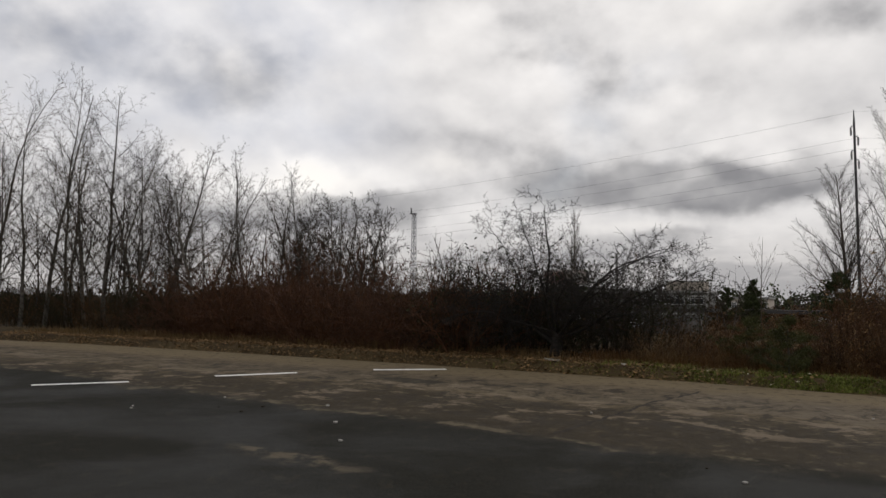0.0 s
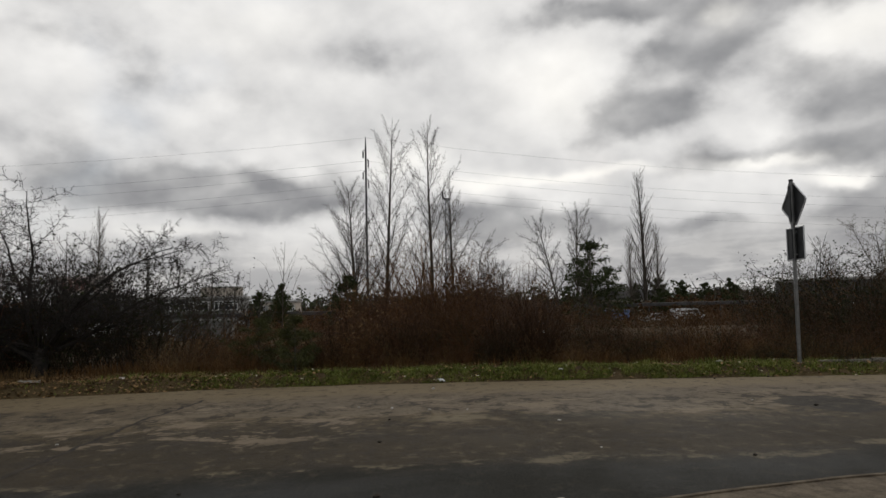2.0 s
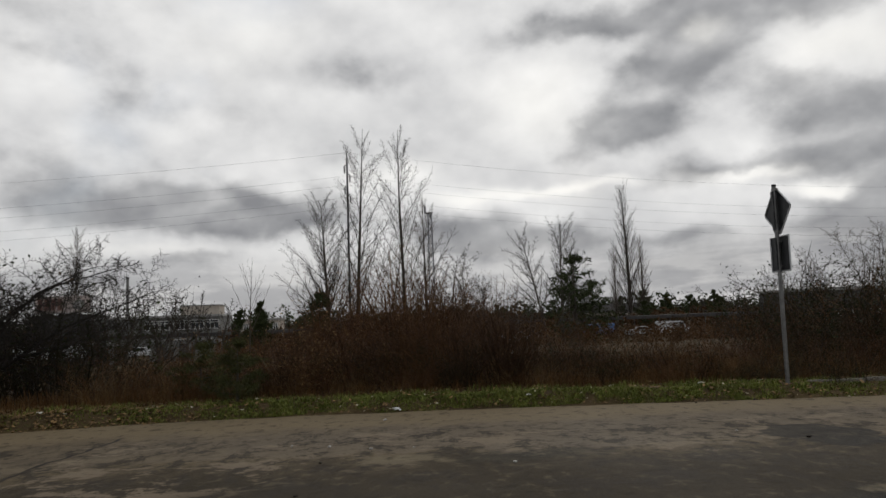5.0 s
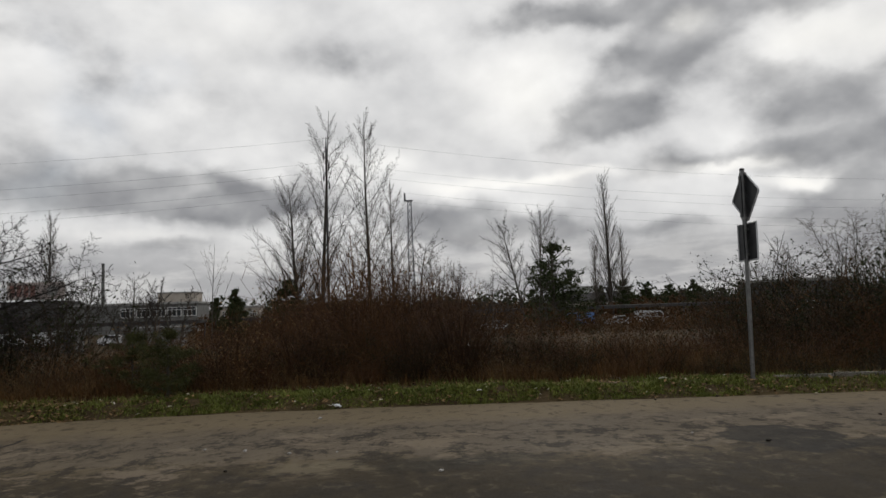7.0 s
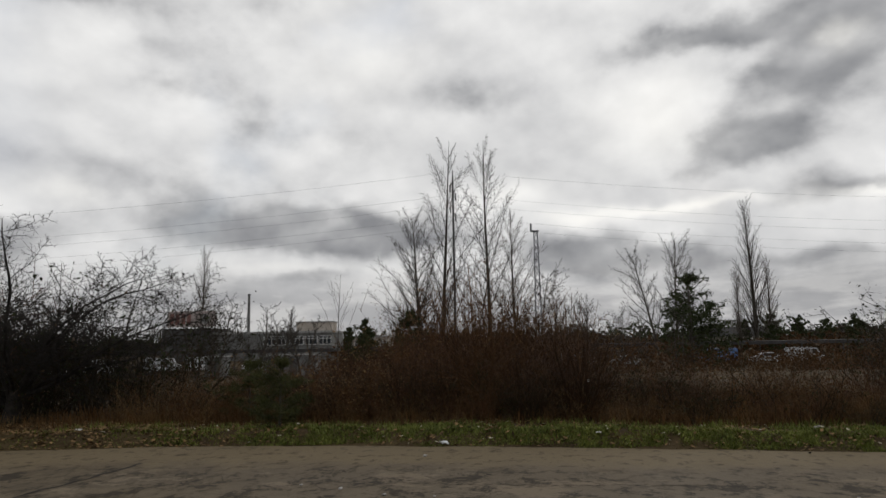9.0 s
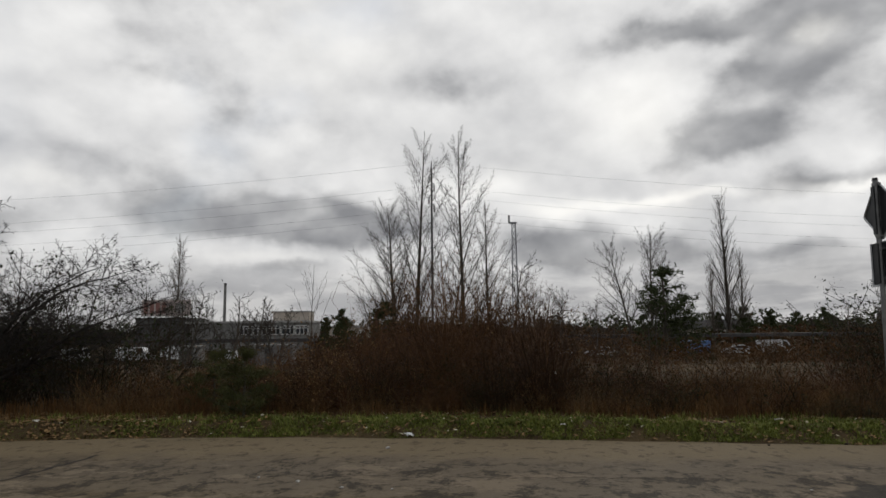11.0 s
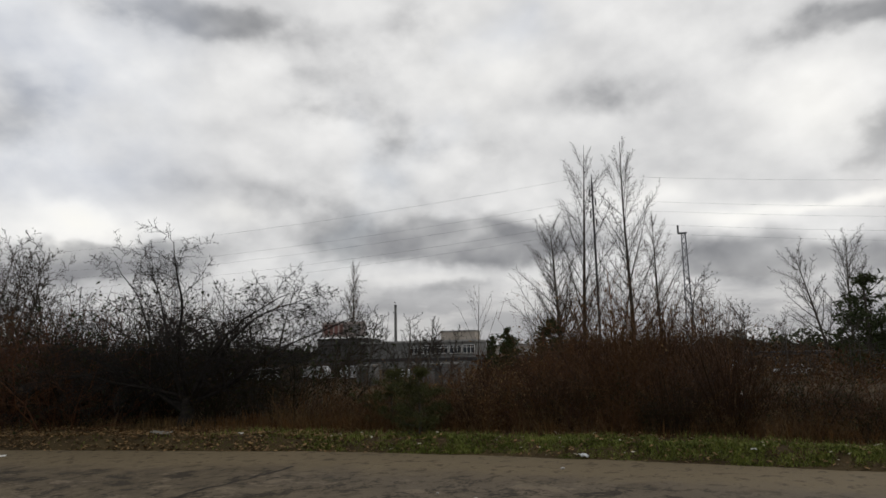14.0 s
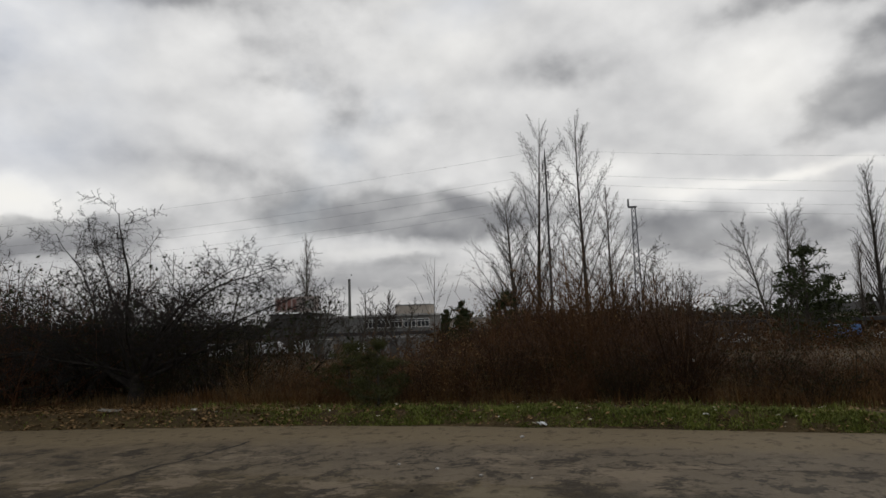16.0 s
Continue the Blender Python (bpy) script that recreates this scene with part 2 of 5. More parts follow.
    old = n.mix(n.m("MULTIPLY", chips, 0.9), old, (0.030, 0.0245, 0.0185, 1))
    mud = n.noise(n.mapped(xyz, (0.6, 0.8, 1), (11, 4, 0)), 1.5, 10.0, 0.76, 0.1).outputs["Fac"]
    mud = n.m("MULTIPLY", n.step(mud, 0.535, 0.575), n.m("MULTIPLY", n.step(n.m("ADD", across, n.m("MULTIPLY", n.step(s.outputs[0], 1.0, -2.0), 1.5)), 8.2, 9.0), n.step(across, 11.2, 10.6)))
    old = n.mix(n.m("MULTIPLY", mud, 0.85), old, (0.160, 0.126, 0.089, 1))
    dust = n.step(n.m("ADD", across, n.m("MULTIPLY_ADD", torn, 1.6, -0.8)), 10.7, 11.7)
    old = n.mix(n.m("MULTIPLY", dust, 0.85), old, (0.1478, 0.1136, 0.06835, 1))
    old = n.mix(n.m("MULTIPLY", spot(6.15, 8.5, 0.62, 0.72, 0.8, 1.15), 0.85), old, (0.0195, 0.019, 0.018, 1))
    old = n.mix(n.m("MULTIPLY", spot(6.9, 7.95, 0.6, 0.22, 0.3, 1.4), 0.7), old, (0.0195, 0.019, 0.018, 1))
    old = n.mix(n.m("MULTIPLY", spot(2.6, 8.4, 0.9, 0.28, 0.2, 1.6), 0.6), old, (0.0214, 0.0206, 0.01644, 1))
    old = n.mix(n.m("MULTIPLY", spot(1.2, 8.6, 0.55, 0.25, 0.5, 1.3), 0.7), old, (0.1529, 0.1256, 0.08219, 1))
    old = n.mix(n.m("MULTIPLY", spot(-7.4, 9.5, 0.9, 0.35, 0.4, 1.3), 0.7), old, (0.02038, 0.01959, 0.01557, 1))
    # dark tar; its paler bluish swirl paints a wet sheen into the colour
    tar = n.mix(n.step(blot, 0.38, 0.66), (0.009173, 0.009243, 0.007354, 1), (0.027, 0.028, 0.0275, 1))
    tar = n.mix(n.m("MULTIPLY", n.step(streak, 0.63, 0.72), 0.35), tar, (0.107, 0.09042, 0.06576, 1))
    tar = n.mix(n.m("MULTIPLY", n.m("MULTIPLY", spot(-4.9, 3.85, 0.8, 0.2, 0.1, 1.8), n.step(torn, 0.42, 0.56)), 0.75), tar, (0.1223, 0.1005, 0.06922, 1))
    seam = n.m("ADD", s.outputs[1], n.m("MULTIPLY_ADD", blot, 2.4, -1.2))
    seam = n.m("ADD", seam, n.m("MULTIPLY_ADD", torn, 0.7, -0.35))
    c = n.mix(n.step(seam, 5.8, 6.5), tar, old)
    rim = n.m("MULTIPLY", n.step(n.m("ABSOLUTE", n.m("SUBTRACT", seam, 6.2)), 0.16, 0.02), n.step(torn, 0.46, 0.58))
    c = n.mix(n.m("MULTIPLY", rim, 0.6), c, (0.1631, 0.1356, 0.09085, 1))
    mott = n.noise(n.mapped(xyz, (1, 0.8, 1)), 5.0, 8.0, 0.72).outputs["Fac"]
    on_old = n.m("MULTIPLY_ADD", n.step(seam, 5.8, 6.5), 0.75, 0.25)
    c = n.mix(n.m("MULTIPLY", n.step(mott, 0.47, 0.38), n.m("MULTIPLY", on_old, 0.6)), c, (0.01631, 0.01356, 0.009517, 1))
    c = n.mix(n.m("MULTIPLY", n.step(mott, 0.54, 0.64), n.m("MULTIPLY", on_old, 0.38)), c, (0.1325, 0.1055, 0.06749, 1))
    c = n.mix(n.m("MULTIPLY", n.step(grain, 0.40, 0.75), 0.25), c, (0.1121, 0.09645, 0.06922, 1))
    c = n.mix(n.m("MULTIPLY", n.step(grit, 0.64, 0.74), 0.6), c, (0.02038, 0.01808, 0.01384, 1))
    gloss = n.m("MULTIPLY_ADD", n.step(blot, 0.3, 0.7), -0.12, 0.86)
    return c, n.m("ADD", n.m("ADD", grain, n.m("MULTIPLY", grit, 1.2)), n.m("MULTIPLY", torn, 2.0)), 0.008, gloss


def earth_look(n, xyz):
    a = n.noise(xyz, 0.5, 5.0, 0.6).outputs["Fac"]
    b = n.noise(xyz, 14.0, 4.0, 0.7).outputs["Fac"]
    c = n.mix(n.step(a, 0.35, 0.65), (0.038, 0.026, 0.013, 1), (0.070, 0.050, 0.023, 1))
    c = n.mix(n.m("MULTIPLY", n.step(b, 0.55, 0.7), 0.7), c, (0.075, 0.052, 0.030, 1))
    c = n.mix(n.m("MULTIPLY", n.step(b, 0.42, 0.3), 0.6), c, (0.018, 0.013, 0.008, 1))
    return c, b, 0.03, None


M_ROAD = material("weathered_asphalt", road_look, 0.9, 0.06)
M_EARTH = material("earth_with_litter", earth_look, 0.95, 0.1)
M_SAND = material("sandy_gravel", speckled((0.045, 0.034, 0.023), (0.125, 0.10, 0.07), 8, bump=0.01), 0.95, 0.15)
M_CRACK = material("crack_filled_with_dirt", speckled((0.02, 0.018, 0.015), (0.05, 0.042, 0.034), 8), 0.95, 0.1)
M_PAINT = material("worn_white_road_paint", speckled((0.50, 0.49, 0.46), (0.82, 0.81, 0.78), 9, bump=0.002), 0.6, 0.3)
M_STONE = material("pale_concrete_kerb", speckled((0.11, 0.10, 0.083), (0.21, 0.195, 0.165), 7, thing=0.4), 0.9, 0.2)
M_BARK = material("grey_brown_bark", speckled((0.030, 0.026, 0.021), (0.090, 0.078, 0.064), 9, (1, 1, 0.25), 0.01, thing=0.3), 0.9, 0.15)
M_BIRCH = material("pale_birch_bark", speckled((0.026, 0.023, 0.020), (0.12, 0.108, 0.092), 5, (1, 1, 0.8), 0.006), 0.85, 0.15)
M_DARKBARK = material("blackish_apple_bark", speckled((0.010, 0.009, 0.008), (0.034, 0.029, 0.025), 10, bump=0.01), 0.9, 0.15)
M_TWIG = material("dark_twigs", speckled((0.016, 0.0125, 0.010), (0.050, 0.041, 0.032), 3, island=0.5), 0.85, 0.15)
M_TWIGPALE = material("grey_buff_twigs", speckled((0.045, 0.037, 0.030), (0.12, 0.10, 0.08), 3, island=0.5), 0.85, 0.15)
M_RED = material("red_brown_osier_stems", speckled((0.010, 0.0045, 0.002), (0.088, 0.034, 0.012), 2, island=0.3, thing=0.45), 0.75, 0.2)
M_BROWN = material("brown_brushwood_stems", speckled((0.009, 0.0055, 0.0025), (0.125, 0.060, 0.020), 2, island=0.3, thing=0.45), 0.8, 0.15)
M_FAN = material("dark_osier_rods", speckled((0.009, 0.005, 0.0025), (0.125, 0.060, 0.022), 2, island=0.35, thing=0.5), 0.8, 0.15)
M_DARKROD = material("blackish_brown_rods", speckled((0.008, 0.0045, 0.0025), (0.06, 0.028, 0.012), 2, island=0.35, thing=0.5), 0.8, 0.15)
M_RUSTGRASS = material("rust_brown_dead_grass", speckled((0.022, 0.012, 0.005), (0.16, 0.082, 0.028), 2, island=0.6), 0.85, 0.15)
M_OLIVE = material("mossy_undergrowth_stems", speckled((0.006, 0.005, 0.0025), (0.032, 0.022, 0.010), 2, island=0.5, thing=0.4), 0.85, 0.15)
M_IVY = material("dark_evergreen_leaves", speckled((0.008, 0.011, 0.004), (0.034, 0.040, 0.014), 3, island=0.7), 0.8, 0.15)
M_NEEDLE = material("dark_pine_needles", speckled((0.013, 0.018, 0.007), (0.052, 0.062, 0.026), 3, island=0.6), 0.9, 0.08)
M_SAPLING = material("young_pine_needles", speckled((0.014, 0.017, 0.005), (0.066, 0.068, 0.020), 3, island=0.6), 0.8, 0.15)
M_DRYLEAF = material("withered_brown_leaves", speckled((0.018, 0.012, 0.008), (0.065, 0.042, 0.022), 3, island=0.7), 0.8, 0.2)
M_LITTER = material("fallen_leaves", speckled((0.045, 0.024, 0.009), (0.27, 0.165, 0.07), 20, island=0.8), 0.8, 0.2)
M_BUD = material("dry_brown_leaflets", speckled((0.012, 0.007, 0.003), (0.115, 0.054, 0.017), 3, island=0.5, thing=0.4), 0.85, 0.15)
M_GRASS = material("green_verge_grass", speckled((0.030, 0.046, 0.007), (0.20, 0.215, 0.045), 1.3, island=0.55), 0.75, 0.2)
M_PALELEAF = material("pale_fallen_leaves", speckled((0.22, 0.19, 0.12), (0.50, 0.46, 0.36), 20, island=0.7), 0.8, 0.2)
M_STRAW = material("dry_straw_grass", speckled((0.040, 0.025, 0.011), (0.17, 0.108, 0.045), 2, island=0.75), 0.85, 0.15)
M_STEEL = material("galvanised_steel", speckled((0.10, 0.10, 0.098), (0.175, 0.173, 0.168), 12, bump=0.001), 0.45, 0.5, 0.75)
M_RIM = material("bright_metal_rim", speckled((0.30, 0.305, 0.31), (0.46, 0.465, 0.47), 12, bump=0.001), 0.4, 0.5, 0.4)
M_PLATE = material("dull_grey_sign_back", speckled((0.014, 0.015, 0.016), (0.034, 0.035, 0.036), 6, bump=0.001), 0.5, 0.4, 0.5)
M_IRON = material("dark_grey_iron", speckled((0.028, 0.028, 0.030), (0.065, 0.065, 0.068), 4), 0.6, 0.3)
M_LATTICE = material("weathered_grey_steel", speckled((0.12, 0.125, 0.14), (0.21, 0.215, 0.23), 3), 0.6, 0.4)
M_WALL = material("grey_render", speckled((0.20, 0.20, 0.195), (0.32, 0.315, 0.30), 0.8), 0.9, 0.2)
M_WALLDARK = material("dark_cladding", speckled((0.045, 0.045, 0.044), (0.085, 0.083, 0.08), 0.8), 0.85, 0.2)
M_WALLMID = material("weathered_grey_cladding", speckled((0.10, 0.10, 0.098), (0.17, 0.168, 0.16), 0.8), 0.85, 0.2)
M_WALLPALE = material("pale_beige_render", speckled((0.30, 0.26, 0.22), (0.40, 0.36, 0.31), 0.8), 0.9, 0.2)
M_FRAME = material("white_window_frame", speckled((0.58, 0.58, 0.56), (0.72, 0.72, 0.70), 3), 0.6, 0.3)
M_GLASS = material("dark_window_glass", speckled((0.02, 0.023, 0.026), (0.04, 0.044, 0.05), 1), 0.15, 0.5)
M_ROOF = material("bitumen_roof", speckled((0.028, 0.027, 0.027), (0.06, 0.057, 0.055), 1), 0.9, 0.15)
M_SIGNRED = material("faded_red_board", speckled((0.15, 0.070, 0.058), (0.21, 0.105, 0.09), 2), 0.6, 0.3)
M_SIGNPALE = material("faded_pale_board", speckled((0.28, 0.23, 0.21), (0.38, 0.33, 0.31), 2), 0.6, 0.3)
M_WHITE = material("white_paint", speckled((0.42, 0.43, 0.44), (0.62, 0.63, 0.64), 2), 0.35, 0.5)
M_SILVER = material("silver_paint", speckled((0.30, 0.31, 0.32), (0.42, 0.43, 0.44), 2), 0.35, 0.5)
M_BLUE = material("blue_paint", speckled((0.045, 0.11, 0.27), (0.07, 0.15, 0.34), 2), 0.35, 0.5)
M_TYRE = material("black_rubber", speckled((0.018, 0.018, 0.018), (0.035, 0.035, 0.035), 8), 0.85, 0.2)
M_PAPER = material("dirty_white_board", speckled((0.42, 0.40, 0.36), (0.66, 0.64, 0.60), 14), 0.85, 0.2)
M_PEBBLE = material("pale_pebble", speckled((0.22, 0.21, 0.19), (0.42, 0.40, 0.37), 30), 0.85, 0.2)


# ---------------------------------------------------------------- building helpers
def mesh_of(name, verts, faces, mat, smooth=False):
    me = bpy.data.meshes.new(name)
    me.from_pydata([tuple(v) for v in verts], [], faces)
    me.materials.append(mat)
    if smooth:
        me.polygons.foreach_set("use_smooth", np.ones(len(me.polygons), dtype=bool))
    me.update()
    return me


def soup(name, verts, faces, mat, smooth=False):
    """A mesh of faces with one number of corners, from arrays."""
    verts, faces = np.asarray(verts, dtype=np.float32).reshape(-1, 3), np.asarray(faces, dtype=np.int32)
    me = bpy.data.meshes.new(name)
    me.vertices.add(len(verts))
    me.vertices.foreach_set("co", verts.ravel())
    corners = faces.shape[1]
    me.loops.add(faces.size)
    me.loops.foreach_set("vertex_index", faces.ravel())
    me.polygons.add(len(faces))
    me.polygons.foreach_set("loop_start", np.arange(0, faces.size, corners, dtype=np.int32))
    if smooth:
        me.polygons.foreach_set("use_smooth", np.ones(len(faces), dtype=bool))
    me.materials.append(mat)
    me.update(calc_edges=True)
    return me


def part(name, shape, mat, parent, label=""):
    """One mesh object under a thing or a part, from a bmesh or a finished mesh."""
    if isinstance(shape, bmesh.types.BMesh):
        me = bpy.data.meshes.new(name)
        shape.to_mesh(me)
        shape.free()
        me.materials.append(mat)
    else:
        me = shape
    ob = new(name, me)
    ob.parent = parent
    return tagged(ob, label)


def thing(name, label, category, at=(0, 0, 0), turn=0.0, group="", kind=""):
    ob = new(name)
    ob.empty_display_size = 0.2
    ob.matrix_basis = pose(*at, 0, 0, turn)
    return tagged(ob, label, category, group, kind)


def box(bm, x0, x1, y0, y1, z0, z1, bevel=0.0):
    vs = [bm.verts.new((x, y, z)) for z in (z0, z1) for x, y in ((x0, y0), (x1, y0), (x1, y1), (x0, y1))]
    fs = [bm.faces.new([vs[i] for i in f]) for f in ((3, 2, 1, 0), (4, 5, 6, 7), (0, 1, 5, 4), (1, 2, 6, 5), (2, 3, 7, 6), (3, 0, 4, 7))]
    if bevel:
        bmesh.ops.bevel(bm, geom=list({e for f in fs for e in f.edges}), offset=bevel, segments=2, affect="EDGES")
    return bm


def boxed(*sizes, bevel=0.0):
    return box(bmesh.new(), *sizes, bevel=bevel)


def rod(bm, a, b, r0, r1=None, sides=10):
    a, b = Vector(a), Vector(b)
    m = Matrix.Translation((a + b) / 2) @ (b - a).to_track_quat("Z", "Y").to_matrix().to_4x4()
    bmesh.ops.create_cone(bm, cap_ends=True, segments=sides, radius1=r0, radius2=r0 if r1 is None else r1, depth=(b - a).length, matrix=m)
    return bm


def rodded(*values, **named):
    return rod(bmesh.new(), *values, **named)


def tubes(polys, sides):
    """Tapered tubes along polylines of (points, radii): vertices and quads."""
    verts, quads, base = [], [], 0
    by_length = {}
    for pts, rad in polys:
        by_length.setdefault(len(pts), []).append((pts, rad))
    turn = np.arange(sides) * 2 * np.pi / sides
    for k, some in by_length.items():
        p = np.array([s[0] for s in some], dtype=np.float32)
        r = np.array([s[1] for s in some], dtype=np.float32)
        t = np.gradient(p, axis=1)
        t /= np.linalg.norm(t, axis=2, keepdims=True) + 1e-9
        u = np.cross(t, np.array((0.83, 0.36, 0.42)))
        u /= np.linalg.norm(u, axis=2, keepdims=True) + 1e-9
        v = np.cross(t, u)
        ring = p[:, :, None] + r[:, :, None, None] * (np.cos(turn)[:, None] * u[:, :, None] + np.sin(turn)[:, None] * v[:, :, None])
        verts.append(ring.reshape(-1, 3))
        n = len(some)
        i = (np.arange(n)[:, None, None] * k + np.arange(k - 1)[None, :, None]) * sides + np.arange(sides)
        j = (np.arange(n)[:, None, None] * k + np.arange(k - 1)[None, :, None]) * sides + (np.arange(sides) + 1) % sides
        quads.append((np.stack([i, j, j + sides, i + sides], axis=-1).reshape(-1, 4)) + base)
        base += n * k * sides
    return np.concatenate(verts), np.concatenate(quads)


def joined(groups):
    """Several (polylines, sides) as one pair of arrays."""
    verts, quads, base = [], [], 0
    for polys, sides in groups:
        if polys:
            v, q = tubes(polys, sides)
            verts.append(v)
            quads.append(q + base)
            base += len(v)
    return np.concatenate(verts), np.concatenate(quads)


def grow(rng, p, d, length, radius, level, spec, out):
    """Grows one shoot and its side shoots. spec: a dict for each level."""
    s = spec[level]
    k, wob, up = s["k"], s["wob"], s.get("up", 0.0)
    step = length / (k - 1)
    pts, dirs = [p], [d]
    x, y, z = p
    dx, dy, dz = d
    for _ in range(k - 1):
        dx, dy, dz = dx + rng.gauss(0, wob), dy + rng.gauss(0, wob), dz + rng.gauss(0, wob) + up
        q = 1 / math.sqrt(dx * dx + dy * dy + dz * dz + 1e-9)
        dx, dy, dz = dx * q, dy * q, dz * q
        x, y, z = x + dx * step, y + dy * step, z + dz * step
        pts.append((x, y, z))
        dirs.append((dx, dy, dz))
    tip = s.get("tip", 0.25)
    rads = [radius * (1 - (1 - tip) * i / (k - 1)) for i in range(k)]
    out[level].append((pts, rads))
    if level + 1 >= len(spec):
        return
    c = spec[level + 1]
    count = max(1, round(c["n"] * rng.uniform(0.75, 1.25)))
    spin = rng.uniform(0, 6.28)
    for j in range(count):
        f = c["from"] + (c.get("to", 1.0) - c["from"]) * (j + rng.uniform(0.1, 0.9)) / count
        g = f * (k - 1)
        i = min(int(g), k - 2)
        h = g - i
        start = tuple(pts[i][a] * (1 - h) + pts[i + 1][a] * h for a in range(3))
        ax = Vector(dirs[i + 1])
        side = ax.orthogonal().normalized()
        spin += 2.4 + rng.uniform(-0.5, 0.5)
        side = math.cos(spin) * side + math.sin(spin) * ax.cross(side)
        ang = radians(c["ang"] * rng.uniform(0.7, 1.3))
        way = math.cos(ang) * ax + math.sin(ang) * side
        shape = 1 - c.get("taper", 0.6) * max(0.0, f - c["from"]) / (1.001 - c["from"])
        size = length * c["len"] * shape * rng.uniform(0.65, 1.2)
        grow(rng, start, tuple(way), size, max(c.get("min", 0.003), rads[i] * c["rad"]), level + 1, spec, out)


def leaf_cloud(rng, spots, size, each, spread, flat=1.0, slim=0.5):
    """Small bent leaves round the given spots: vertices and quads."""
    spots = np.repeat(np.asarray(spots, dtype=np.float32), each, axis=0)
    n = len(spots)
    c = spots + rng.normal(0, spread, (n, 3)) * np.array((1, 1, flat))
    a = rng.normal(0, 1, (n, 3))
    a /= np.linalg.norm(a, axis=1, keepdims=True)
    b = np.cross(a, rng.normal(0, 1, (n, 3)))
    b /= np.linalg.norm(b, axis=1, keepdims=True)
    s = size * rng.uniform(0.6, 1.3, (n, 1))
    v = np.stack([c - a * s, c + b * s * slim, c + a * s, c - b * s * slim], axis=1).reshape(-1, 3)
    return v, np.arange(4 * n).reshape(-1, 4)


# ---------------------------------------------------------------- ground, road, verge
EDGE_X = [-60, -30, -24, -21, -17, -13, -10.5, -6.7, -3, 0, 2.5, 5, 8, 11, 20, 60]
EDGE_Y = [6.5, 9.6, 10.3, 10.9, 11.4, 11.8, 12.0, 12.3, 12.6, 12.52, 12.19, 11.78, 11.27, 10.78, 9.45, 4.2]


def road_edge(x):
    return float(np.interp(x, EDGE_X, EDGE_Y))


def ground_height(x, y):
    """The land: the verge rises a little from the road, the yard behind lies lower."""
    past = y - road_edge(x)
    if past < -0.3:
        return -0.05
    rise = float(np.interp(x, [6.6, 7.8, 8.6, 26], [0.23, 0.24, 0.19, 0.19])) * min(1.0, max(0.0, past + 0.05) / 0.45)
    lump = 0.05 * noise.noise((x * 0.7, y * 0.7, 3.1)) + 0.03 * noise.noise((x * 2.3, y * 2.3, 7.7))
    drop = min(1.0, max(0.0, (y - 27) / 26))
    drop = drop * drop * (3 - 2 * drop)
    fade = min(1.0, max(0.0, past / 0.5))
    return -0.05 + rise + lump * fade - 2.6 * drop


def axis_steps(lo, hi, near, far):
    """Steps that are fine near the road and widen outwards."""
    out, v, step = [lo], lo, near
    while v < hi:
        v += step
        out.append(v)
    v, step = hi, near
    while v < far:
        step *= 1.35
        v += step
        out.append(v)
    v, step = lo, near
    while v > -far:
        step *= 1.35
        v -= step
        out.insert(0, v)
    return out


gx, gy = axis_steps(-34, 34, 0.45, 2600), axis_steps(9, 34, 0.3, 2600)
g_verts = [(x, y, ground_height(x, y)) for y in gy for x in gx]
g_faces = [(j * len(gx) + i, j * len(gx) + i + 1, (j + 1) * len(gx) + i + 1, (j + 1) * len(gx) + i)
           for j in range(len(gy) - 1) for i in range(len(gx) - 1)]
ground = tagged(new("ground", mesh_of("ground", g_verts, g_faces, M_EARTH, True)), "dark earth with leaf litter behind the road", "ground", kind="structure")

rx = [-60 + 0.25 * i for i in range(481)]
r_verts, r_faces = [], []
for x in rx:
    far_y = road_edge(x) + 0.10 * noise.noise((x * 1.1, 0.3, 0.7)) + 0.05 * noise.noise((x * 4.3, 1.3, 0.7))
    for f in (0.0, 0.5, 0.85, 1.0):
        y = -40 + (far_y + 40) * f
        r_verts.append((x, y, 0.0))
    r_verts.append((x, far_y + 0.02, -0.12))
for i in range(len(rx) - 1):
    for j in range(4):
        r_faces.append((i * 5 + j, i * 5 + 5 + j, i * 5 + 6 + j, i * 5 + 1 + j))
road = tagged(new("road", mesh_of("road", r_verts, r_faces, M_ROAD)), "worn brown-grey asphalt road with dark patches", "road", kind="structure")


def flat_piece(name, outline, z, thick, mat, label, category, kind="structure", ragged=0.05, seed=1):
    """A thin slab with an uneven outline, lying on the ground."""
    pts = []
    for (x0, y0), (x1, y1) in zip(outline, outline[1:] + outline[:1]):
        n = max(2, int(math.hypot(x1 - x0, y1 - y0) / 0.12))
        for i in range(n):
            x, y = x0 + (x1 - x0) * i / n, y0 + (y1 - y0) * i / n
            pts.append((x + ragged * noise.noise((x * 3, y * 3, seed)), y + ragged * noise.noise((x * 3, y * 3, seed + 5))))
    bm = bmesh.new()
    top = [bm.verts.new((x, y, z + thick)) for x, y in pts]
    low = [bm.verts.new((x, y, z - 0.01)) for x, y in pts]
    bm.faces.new(top)
    for i in range(len(pts)):
        j = (i + 1) % len(pts)
        bm.faces.new((low[i], low[j], top[j], top[i]))
    bmesh.ops.recalc_face_normals(bm, faces=bm.faces)
    me = bpy.data.meshes.new(name)
    bm.to_mesh(me)
    bm.free()
    me.materials.append(mat)
    return tagged(new(name, me), label, category, kind=kind)


